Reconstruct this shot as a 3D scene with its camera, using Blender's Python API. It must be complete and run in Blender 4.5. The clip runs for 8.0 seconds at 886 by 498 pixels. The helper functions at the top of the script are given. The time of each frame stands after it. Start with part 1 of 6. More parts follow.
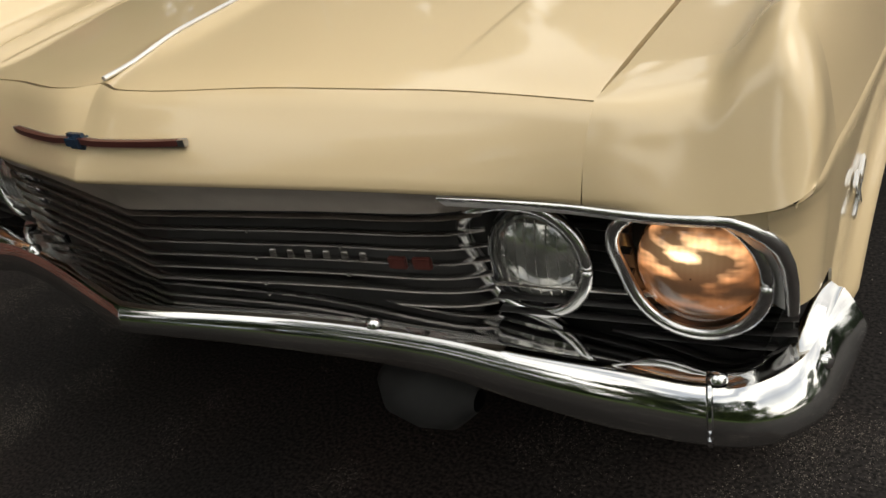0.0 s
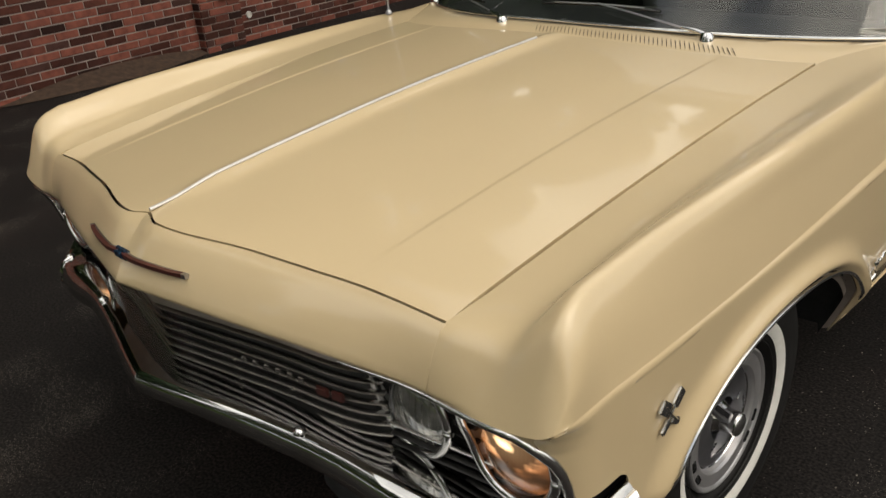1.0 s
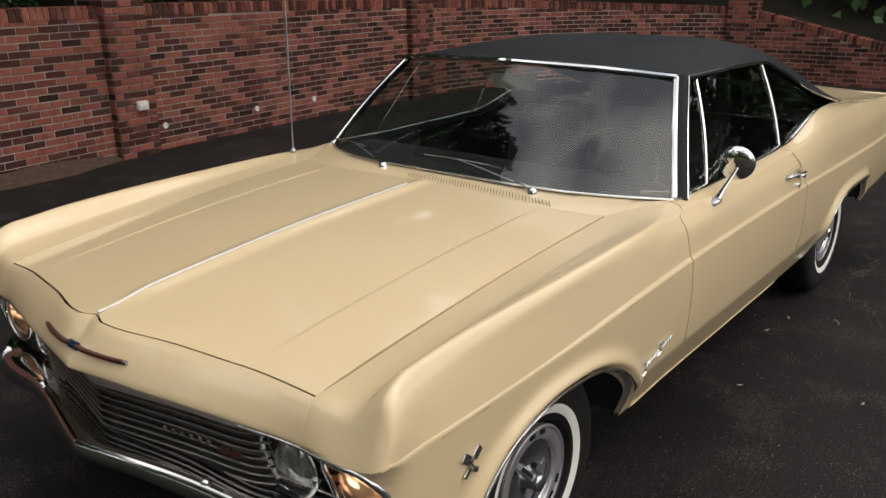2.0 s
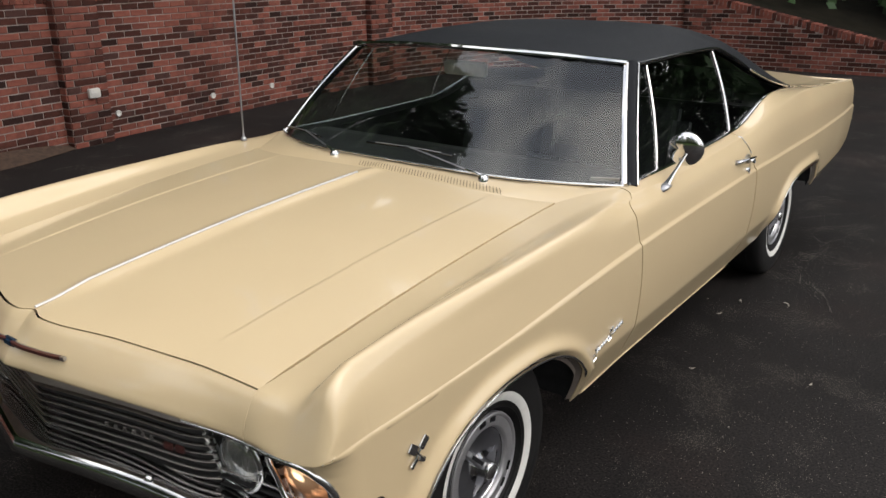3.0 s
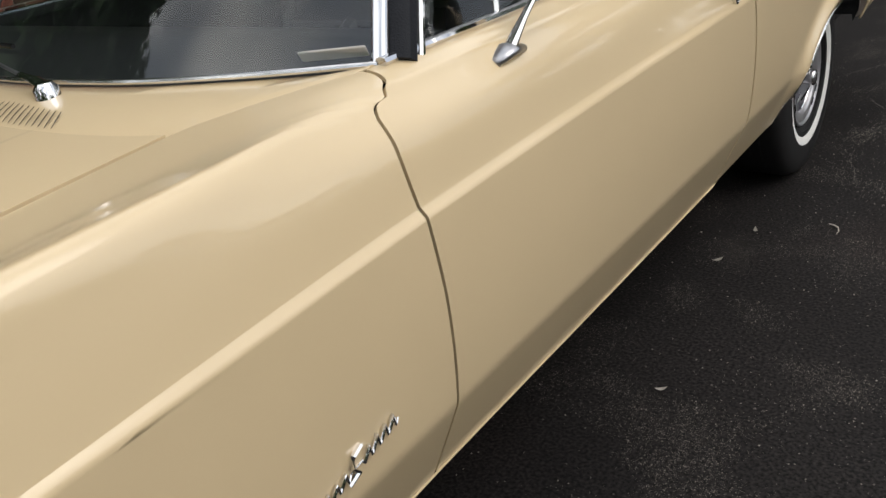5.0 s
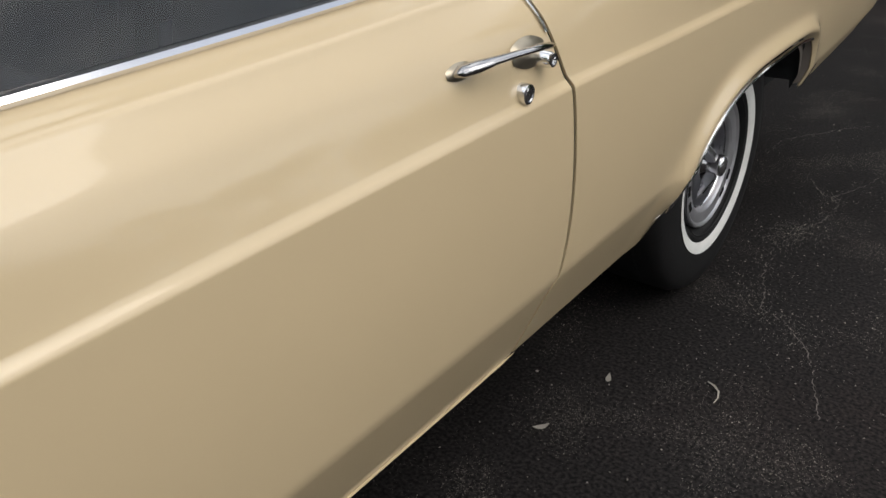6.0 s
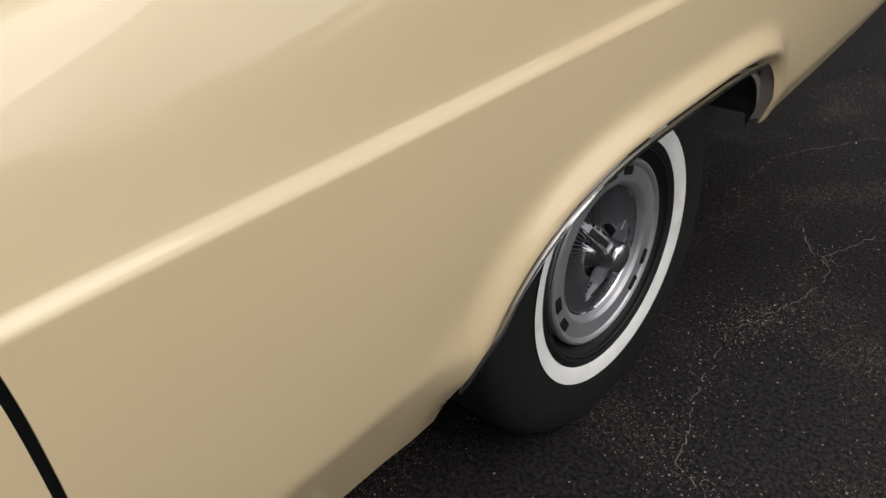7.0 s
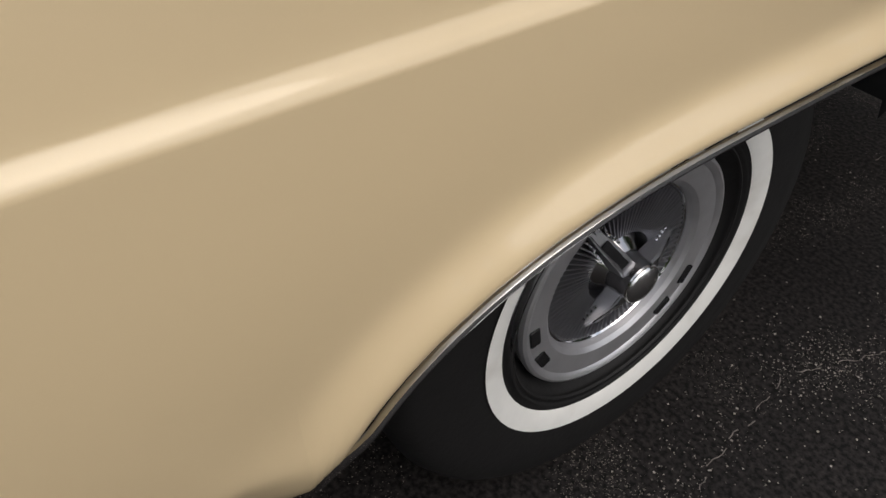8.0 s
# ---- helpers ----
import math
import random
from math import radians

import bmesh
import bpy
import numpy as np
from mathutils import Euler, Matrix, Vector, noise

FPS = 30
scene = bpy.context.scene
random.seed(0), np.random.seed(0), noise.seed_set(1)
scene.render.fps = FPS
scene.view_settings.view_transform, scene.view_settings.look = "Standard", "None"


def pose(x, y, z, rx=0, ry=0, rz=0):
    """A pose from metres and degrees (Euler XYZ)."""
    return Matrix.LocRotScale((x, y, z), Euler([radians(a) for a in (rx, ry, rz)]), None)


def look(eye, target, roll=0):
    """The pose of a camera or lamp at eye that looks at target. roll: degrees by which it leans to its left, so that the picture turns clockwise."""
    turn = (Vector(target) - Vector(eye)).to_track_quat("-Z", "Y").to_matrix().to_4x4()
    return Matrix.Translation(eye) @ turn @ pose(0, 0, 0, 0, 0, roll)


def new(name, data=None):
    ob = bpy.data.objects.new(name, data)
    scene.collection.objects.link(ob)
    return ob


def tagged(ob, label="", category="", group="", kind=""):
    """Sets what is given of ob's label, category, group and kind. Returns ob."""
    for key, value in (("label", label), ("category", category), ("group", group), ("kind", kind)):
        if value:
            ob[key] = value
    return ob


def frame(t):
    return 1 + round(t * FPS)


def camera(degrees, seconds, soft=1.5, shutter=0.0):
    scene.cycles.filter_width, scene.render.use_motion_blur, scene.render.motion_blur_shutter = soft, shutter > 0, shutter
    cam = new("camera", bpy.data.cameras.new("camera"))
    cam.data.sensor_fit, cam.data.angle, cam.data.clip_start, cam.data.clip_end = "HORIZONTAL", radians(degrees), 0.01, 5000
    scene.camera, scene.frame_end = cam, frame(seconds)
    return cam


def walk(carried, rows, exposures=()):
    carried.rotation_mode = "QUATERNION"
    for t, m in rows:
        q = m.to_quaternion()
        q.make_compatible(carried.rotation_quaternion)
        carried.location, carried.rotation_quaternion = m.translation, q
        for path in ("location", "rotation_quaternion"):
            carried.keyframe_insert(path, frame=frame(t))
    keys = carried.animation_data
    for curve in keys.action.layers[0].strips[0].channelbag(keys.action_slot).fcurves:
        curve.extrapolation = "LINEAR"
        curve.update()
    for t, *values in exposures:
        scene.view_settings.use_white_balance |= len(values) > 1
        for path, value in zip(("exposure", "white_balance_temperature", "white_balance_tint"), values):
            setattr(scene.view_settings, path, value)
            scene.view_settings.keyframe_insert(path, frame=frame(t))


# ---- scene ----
cam = camera(57.29, 8.0)

PATH = [
    (0, (1.079, -1.480, 1.162), (0.156, -0.234, 0.351), -10.46),
    (0.2, (1.192, -1.450, 1.224), (0.169, -0.337, 0.342), -11.52),
    (0.5, (1.297, -1.364, 1.249), (0.261, -0.281, 0.345), -8.09),
    (0.8, (1.389, -1.320, 1.397), (0.322, -0.190, 0.593), -4.68),
    (1, (1.495, -1.396, 1.491), (0.351, -0.310, 0.735), -4.88),
    (1.3, (1.706, -1.525, 1.606), (0.583, -0.414, 0.853), -3.09),
    (1.5, (1.812, -1.613, 1.666), (0.730, -0.467, 0.904), -2.55),
    (1.8, (1.908, -1.674, 1.738), (0.864, -0.443, 1.063), -0.51),
    (2, (1.950, -1.730, 1.741), (0.906, -0.442, 1.180), -0.56),
    (2.2, (1.965, -1.760, 1.750), (0.956, -0.425, 1.239), -0.58),
    (3.3, (1.979, -1.626, 1.729), (1.000, -0.315, 1.106), -0.60),
    (3.5, (1.956, -1.532, 1.681), (0.978, -0.233, 1.033), -0.83),
    (3.8, (1.785, -1.134, 1.573), (0.898, 0.194, 0.857), -0.80),
    (4, (1.761, -0.964, 1.509), (0.836, 0.369, 0.852), -1.96),
    (4.2, (1.722, -0.723, 1.433), (0.800, 0.607, 0.766), -3.31),
    (4.5, (1.694, -0.387, 1.331), (0.731, 0.902, 0.642), -7.79),
    (4.7, (1.660, -0.205, 1.285), (0.665, 1.039, 0.560), -9.56),
    (5.8, (1.547, 0.919, 1.196), (0.526, 2.055, 0.343), -3.59),
    (6, (1.542, 1.091, 1.181), (0.572, 2.282, 0.342), -2.80),
    (6.2, (1.554, 1.265, 1.172), (0.558, 2.479, 0.399), -4.02),
    (6.4, (1.525, 1.471, 1.183), (0.609, 2.701, 0.340), -3.67),
    (6.5, (1.516, 1.564, 1.166), (0.600, 2.783, 0.308), -4.94),
    (6.6, (1.513, 1.664, 1.154), (0.594, 2.866, 0.274), -5.28),
    (6.8, (1.504, 1.854, 1.126), (0.508, 2.979, 0.230), -5.10),
    (7, (1.477, 2.004, 1.132), (0.454, 3.052, 0.173), -4.72),
    (7.2, (1.410, 2.147, 1.105), (0.399, 3.179, 0.119), -3.70),
    (7.5, (1.361, 2.275, 1.079), (0.376, 3.276, 0.035), -1.41),
    (7.7, (1.346, 2.332, 1.054), (0.330, 3.258, -0.029), -1.38),
    (8, (1.310, 2.414, 1.029), (0.278, 3.191, -0.152), 0.69),
]
EXPOSURES = [(0, 0.64, 7200, 8), (0.2, 0.82, 7150, 8), (0.5, 0.77, 7250, 7), (1, 0.37, 7350, 9), (1.5, 0.48, 7050, 11), (2.2, 0.58, 6850, 11), (3.5, 0.72, 6550, 11), (3.8, 0.60, 6550, 11), (4, 0.42, 6550, 11), (4.5, 0.55, 6550, 10),
             (6, 0.4, 6450, 10), (6.5, 0.32, 6450, 10), (6.8, 0.34, 6450, 11), (7, 0.53, 6500, 11), (7.5, 0.46, 6600, 12), (8, 0.42, 6600, 12)]
walk(cam, [(t, look(eye, target, roll)) for t, eye, target, roll in PATH], EXPOSURES)


# ---- light ----
world = bpy.data.worlds.new("sky")
scene.world = world
world.use_nodes = True
wn, wl = world.node_tree.nodes, world.node_tree.links
wn.clear()
SUN_EL, SUN_AZ = radians(50), radians(82)
sky = wn.new("ShaderNodeTexSky")
sky.sky_type, sky.sun_disc = "NISHITA", False
sky.sun_elevation, sky.sun_rotation = SUN_EL, SUN_AZ
sky.air_density, sky.dust_density = 1.0, 3.0
coords = wn.new("ShaderNodeTexCoord")
cloud = wn.new("ShaderNodeTexNoise")
cloud.inputs["Scale"].default_value, cloud.inputs["Detail"].default_value = 2.6, 6
ramp = wn.new("ShaderNodeValToRGB")
ramp.color_ramp.elements[0].position, ramp.color_ramp.elements[1].position = 0.40, 0.60
ramp.color_ramp.elements[0].color, ramp.color_ramp.elements[1].color = (0.0, 0.0, 0.0, 1), (1, 1, 1, 1)
grey = wn.new("ShaderNodeMix")
grey.data_type = "RGBA"
grey.inputs["A"].default_value, grey.inputs["B"].default_value = (5.8, 6.3, 7.1, 1), (18.6, 18.6, 18.0, 1)
blend = wn.new("ShaderNodeMix")
blend.data_type = "RGBA"
blend.inputs["Factor"].default_value = 0.75
back = wn.new("ShaderNodeBackground")
back.inputs["Strength"].default_value = 0.10
out = wn.new("ShaderNodeOutputWorld")
wl.new(coords.outputs["Generated"], cloud.inputs["Vector"])
wl.new(cloud.outputs["Fac"], ramp.inputs["Fac"])
wl.new(ramp.outputs["Color"], grey.inputs["Factor"])
wl.new(sky.outputs["Color"], blend.inputs["A"])
wl.new(grey.outputs["Result"], blend.inputs["B"])
wl.new(blend.outputs["Result"], back.inputs["Color"])
wl.new(back.outputs["Background"], out.inputs["Surface"])
sun = new("sun", bpy.data.lights.new("sun", "SUN"))
sun.data.energy, sun.data.angle, sun.data.color = 0.7, radians(40), (1.0, 0.96, 0.9)
sun.matrix_world = look((20 * math.sin(SUN_AZ) * math.cos(SUN_EL), 20 * math.cos(SUN_AZ) * math.cos(SUN_EL), 20 * math.sin(SUN_EL)), (0, 0, 0))


# ---- materials ----
def material(name, color, rough=0.5, metal=0.0, coat=0.0, vary=0.0, scale=20.0, bump=0.0, bump_scale=200.0, dirt=None, dirt_scale=3.0, per_piece=0.0, coords="Object", **more):
    """A principled surface with grain at one scale, stains at another, fine relief and a shift of value per piece."""
    m = bpy.data.materials.new(name)
    m.use_nodes = True
    n, l = m.node_tree.nodes, m.node_tree.links
    p = n["Principled BSDF"]
    p.inputs["Roughness"].default_value, p.inputs["Metallic"].default_value = rough, metal
    p.inputs["Coat Weight"].default_value, p.inputs["Coat Roughness"].default_value = coat, 0.05
    for key, value in more.items():
        p.inputs[key.replace("_", " ")].default_value = value
    rgb = n.new("ShaderNodeRGB")
    rgb.outputs[0].default_value = (*color, 1)
    color_out = rgb.outputs[0]
    where = n.new("ShaderNodeTexCoord").outputs[coords]

    def texture(size, detail=5.0):
        t = n.new("ShaderNodeTexNoise")
        t.inputs["Scale"].default_value, t.inputs["Detail"].default_value = size, detail
        l.new(where, t.inputs["Vector"])
        return t.outputs["Fac"]

    def times(value, low, high, color_in):
        rng = n.new("ShaderNodeMapRange")
        rng.inputs["From Min"].default_value, rng.inputs["From Max"].default_value = 0.3, 0.7
        rng.inputs["To Min"].default_value, rng.inputs["To Max"].default_value = low, high
        l.new(value, rng.inputs["Value"])
        mul = n.new("ShaderNodeVectorMath")
        mul.operation = "SCALE"
        l.new(color_in, mul.inputs[0])
        l.new(rng.outputs["Result"], mul.inputs["Scale"])
        return mul.outputs[0]

    if vary:
        color_out = times(texture(scale), 1 - vary, 1 + vary, color_out)
    if per_piece:
        info = n.new("ShaderNodeObjectInfo").outputs["Random"]
        island = n.new("ShaderNodeNewGeometry").outputs["Random Per Island"]
        add = n.new("ShaderNodeMath")
        add.operation = "ADD"
        l.new(info, add.inputs[0]), l.new(island, add.inputs[1])
        frac = n.new("ShaderNodeMath")
        frac.operation = "FRACT"
        l.new(add.outputs[0], frac.inputs[0])
        color_out = times(frac.outputs[0], 1 - per_piece, 1 + per_piece, color_out)
    if dirt:
        mix = n.new("ShaderNodeMix")
        mix.data_type = "RGBA"
        mask = n.new("ShaderNodeMapRange")
        mask.inputs["From Min"].default_value, mask.inputs["From Max"].default_value = 0.52, 0.7
        mask.inputs["To Max"].default_value = dirt[3]
        l.new(texture(dirt_scale, 8.0), mask.inputs["Value"])
        l.new(mask.outputs["Result"], mix.inputs["Factor"])
        l.new(color_out, mix.inputs["A"])
        mix.inputs["B"].default_value = (*dirt[:3], 1)
        color_out = mix.outputs["Result"]
    l.new(color_out, p.inputs["Base Color"])
    if bump:
        b = n.new("ShaderNodeBump")
        b.inputs["Strength"].default_value, b.inputs["Distance"].default_value = bump, 0.002
        l.new(texture(bump_scale, 3.0), b.inputs["Height"])
        l.new(b.outputs["Normal"], p.inputs["Normal"])
    return m


def pane(name, tint, gloss=1.45):
    """Clear glass for thin panes: see-through, with a mirror layer that grows towards grazing angles."""
    m = bpy.data.materials.new(name)
    m.use_nodes = True
    n, l = m.node_tree.nodes, m.node_tree.links
    n.clear()
    clear, shine = n.new("ShaderNodeBsdfTransparent"), n.new("ShaderNodeBsdfGlossy")
    clear.inputs["Color"].default_value = (*tint, 1)
    shine.inputs["Roughness"].default_value = 0.0
    tilt, mix, end = n.new("ShaderNodeLayerWeight"), n.new("ShaderNodeMixShader"), n.new("ShaderNodeOutputMaterial")
    tilt.inputs["Blend"].default_value = 0.5
    rise, share = n.new("ShaderNodeMath"), n.new("ShaderNodeMapRange")
    rise.operation = "POWER"
    rise.inputs[1].default_value = 4.5
    share.inputs["To Min"].default_value, share.inputs["To Max"].default_value = 1.2 * ((gloss - 1) / (gloss + 1)) ** 2, 1.0
    l.new(tilt.outputs["Facing"], rise.inputs[0]), l.new(rise.outputs[0], share.inputs["Value"])
    l.new(share.outputs["Result"], mix.inputs[0]), l.new(clear.outputs[0], mix.inputs[1])
    l.new(shine.outputs[0], mix.inputs[2]), l.new(mix.outputs[0], end.inputs[0])
    return m


PAINT = material("pale_yellow_paint", (0.61, 0.475, 0.288), 0.42, coat=0.9, Coat_Roughness=0.05, vary=0.02, scale=3.0, bump=0.02, bump_scale=900)
CHROME = material("chrome", (0.72, 0.72, 0.73), 0.07, 1.0, vary=0.05, scale=12)
DARK_CHROME = material("dull_handle_chrome", (0.46, 0.45, 0.45), 0.10, 1.0, vary=0.08, scale=30)
SOFT_CHROME = material("worn_chrome", (0.68, 0.68, 0.68), 0.22, 1.0, vary=0.08, scale=25)
# chrome coloured tan, as if the handle pad mirrored the yellow body paint
REFLECTION_TAN = material("reflection_tan_chrome", (0.40, 0.35, 0.27), 0.32, 0.9, vary=0.1, scale=40)
BUMPER_CHROME = material("aged_bumper_chrome", (0.62, 0.62, 0.62), 0.07, 1.0, vary=0.06, scale=9, dirt=(0.34, 0.32, 0.29, 0.5), dirt_scale=7)
# body paint darkened to brown: the shade inside the cowl slots, put in the colour
VENT_SHADE = material("shaded_vent_paint", (0.075, 0.055, 0.032), 0.6, vary=0.2, scale=20)
TOW_BLACK = material("dull_black_bracket", (0.018, 0.018, 0.019), 0.75, vary=0.3, scale=20)
UNDER_GREY = material("dull_underbody_grey", (0.035, 0.035, 0.036), 0.7, vary=0.3, scale=20)
DULL_ALU = material("dull_aluminium", (0.62, 0.61, 0.60), 0.42, 0.75, vary=0.08, scale=25)
SATIN = material("satin_metal", (0.42, 0.42, 0.44), 0.32, 1.0, vary=0.08, scale=40)
GREY_TRIM = material("grey_painted_trim", (0.34, 0.29, 0.25), 0.4, 0.3, vary=0.06, scale=30)
DARK = material("dark_underside", (0.012, 0.012, 0.012), 0.8, vary=0.3, scale=8)
GRILLE_BLACK = material("black_grille_paint", (0.012, 0.011, 0.011), 0.35, vary=0.1)
BAR_METAL = material("grille_bar_metal", (0.62, 0.60, 0.58), 0.25, 1.0, vary=0.1, scale=60)
RUBBER = material("tyre_rubber", (0.0065, 0.006, 0.006), 0.66, Specular_IOR_Level=0.3, vary=0.15, scale=30, bump=0.2, bump_scale=120)
WHITEWALL = material("white_rubber", (0.66, 0.65, 0.62), 0.6, vary=0.05, scale=25, dirt=(0.4, 0.37, 0.32, 0.3), dirt_scale=14)
VINYL = material("black_vinyl_top", (0.010, 0.011, 0.014), 0.55, Specular_IOR_Level=0.14, vary=0.12, scale=30, bump=0.5, bump_scale=320)
BLACK_GLOSS = material("black_gloss", (0.01, 0.01, 0.011), 0.18)
INTERIOR = material("black_interior_vinyl", (0.014, 0.014, 0.015), 0.5, vary=0.15, scale=15)
RED_BADGE = material("faded_red_enamel", (0.075, 0.021, 0.017), 0.35, vary=0.1, scale=60)
BLUE_BADGE = material("blue_enamel", (0.012, 0.03, 0.06), 0.25)
LAMP_GLASS = material("silvered_sealed_beam_glass", (0.40, 0.40, 0.38), 0.12, 0.75, coat=1.0, vary=0.4, scale=26, bump=0.15, bump_scale=150)
SCREEN = pane("windscreen_glass", (0.84, 0.89, 0.87), 1.8)
WINDOW = pane("tinted_window_glass", (0.80, 0.86, 0.84), 1.62)
REFLECTOR = material("silvered_reflector", (0.8, 0.8, 0.78), 0.1, 1.0)
DULL_REFLECTOR = material("dull_silvered_reflector", (0.50, 0.50, 0.48), 0.45, 0.25, vary=0.25, scale=30)
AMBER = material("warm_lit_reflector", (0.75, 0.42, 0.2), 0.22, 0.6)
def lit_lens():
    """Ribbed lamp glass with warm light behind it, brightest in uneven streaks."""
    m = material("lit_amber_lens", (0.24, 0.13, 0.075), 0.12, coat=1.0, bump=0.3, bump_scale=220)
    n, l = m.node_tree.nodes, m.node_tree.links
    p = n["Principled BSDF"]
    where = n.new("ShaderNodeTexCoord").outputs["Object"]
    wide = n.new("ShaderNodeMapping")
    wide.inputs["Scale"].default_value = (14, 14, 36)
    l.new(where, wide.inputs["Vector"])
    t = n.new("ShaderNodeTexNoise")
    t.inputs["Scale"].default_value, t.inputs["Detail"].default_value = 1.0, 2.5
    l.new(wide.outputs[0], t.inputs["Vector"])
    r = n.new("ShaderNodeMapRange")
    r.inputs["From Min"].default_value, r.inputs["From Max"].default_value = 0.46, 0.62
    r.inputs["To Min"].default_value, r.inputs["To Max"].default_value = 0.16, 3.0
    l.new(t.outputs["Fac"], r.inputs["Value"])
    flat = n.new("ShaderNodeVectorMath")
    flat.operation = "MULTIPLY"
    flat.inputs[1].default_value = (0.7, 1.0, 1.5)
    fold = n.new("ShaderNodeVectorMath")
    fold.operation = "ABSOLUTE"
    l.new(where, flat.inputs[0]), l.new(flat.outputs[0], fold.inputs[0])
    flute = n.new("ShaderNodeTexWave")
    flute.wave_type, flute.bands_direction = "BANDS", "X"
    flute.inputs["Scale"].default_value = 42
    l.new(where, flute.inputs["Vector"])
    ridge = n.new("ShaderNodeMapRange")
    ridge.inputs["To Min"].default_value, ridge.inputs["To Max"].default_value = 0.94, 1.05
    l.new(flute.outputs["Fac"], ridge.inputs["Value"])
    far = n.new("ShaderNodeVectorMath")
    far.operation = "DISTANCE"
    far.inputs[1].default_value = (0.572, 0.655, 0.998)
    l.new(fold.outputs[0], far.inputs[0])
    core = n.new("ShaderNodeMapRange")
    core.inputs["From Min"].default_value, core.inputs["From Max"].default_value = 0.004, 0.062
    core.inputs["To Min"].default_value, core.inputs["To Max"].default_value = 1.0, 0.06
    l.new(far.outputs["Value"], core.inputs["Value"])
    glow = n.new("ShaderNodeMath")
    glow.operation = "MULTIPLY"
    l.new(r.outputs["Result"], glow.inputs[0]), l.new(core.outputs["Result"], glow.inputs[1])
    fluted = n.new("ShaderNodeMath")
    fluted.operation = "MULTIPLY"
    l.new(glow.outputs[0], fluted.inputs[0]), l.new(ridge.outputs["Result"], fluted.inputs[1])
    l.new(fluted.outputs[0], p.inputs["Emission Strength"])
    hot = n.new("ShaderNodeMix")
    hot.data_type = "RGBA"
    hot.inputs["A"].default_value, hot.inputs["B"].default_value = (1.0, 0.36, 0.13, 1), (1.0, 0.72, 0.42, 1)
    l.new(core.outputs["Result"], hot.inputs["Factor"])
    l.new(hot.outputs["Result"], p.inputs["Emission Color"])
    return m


LIT_LENS = lit_lens()
BULB = material("lit_bulb", (1, 0.7, 0.35), 0.4, Emission_Color=(1.0, 0.5, 0.16, 1), Emission_Strength=6.0)
BRICK = material("red_brick", (0.118, 0.039, 0.028), 0.85, Specular_IOR_Level=0.2, vary=0.25, scale=14, per_piece=0.6, bump=0.5, bump_scale=90, dirt=(0.06, 0.03, 0.03, 0.3), dirt_scale=3.3)
BRICK_DARK = material("dark_burnt_brick", (0.042, 0.020, 0.017), 0.85, Specular_IOR_Level=0.12, vary=0.25, scale=14, per_piece=0.4, bump=0.4, bump_scale=90)
FOREST_FLOOR = material("woodland_floor", (0.014, 0.012, 0.008), 0.95, Specular_IOR_Level=0.1, vary=0.4, scale=3)
MORTAR = material("grey_mortar", (0.25, 0.21, 0.19), 0.9, Specular_IOR_Level=0.2, vary=0.25, scale=6, bump=0.4, bump_scale=160, dirt=(0.10, 0.06, 0.05, 0.5), dirt_scale=1.1)
WHITE_PLASTIC = material("white_plastic", (0.55, 0.53, 0.5), 0.5, vary=0.05)
SOIL = material("brown_soil", (0.045, 0.025, 0.015), 0.95, vary=0.4, scale=20, bump=0.6, bump_scale=60)
LEAF_A = material("green_leaf", (0.075, 0.110, 0.025), 0.55, vary=0.3, scale=1.5, per_piece=0.5)
LEAF_B = material("dark_green_leaf", (0.028, 0.06, 0.018), 0.55, vary=0.3, scale=1.0, per_piece=0.5)
CHIP = material("bleached_leaf_litter", (0.36, 0.33, 0.28), 0.8, per_piece=0.3)
COVER_METAL = material("brushed_cover_metal", (0.47, 0.465, 0.48), 0.40, 0.8, vary=0.06, scale=30)
FIN = material("bright_fin_metal", (0.42, 0.42, 0.45), 0.34, 0.95, vary=0.06, scale=40)
LEAF_DRY = material("dry_straw_leaf", (0.28, 0.21, 0.11), 0.7, per_piece=0.4)
LAWN = material("mown_grass", (0.045, 0.075, 0.020), 0.9, Specular_IOR_Level=0.1, vary=0.4, scale=9, bump=0.8, bump_scale=70, dirt=(0.11, 0.10, 0.04, 0.5), dirt_scale=0.7)
BARK = material("brown_bark", (0.06, 0.042, 0.03), 0.9, vary=0.3, scale=8, bump=0.7, bump_scale=30)


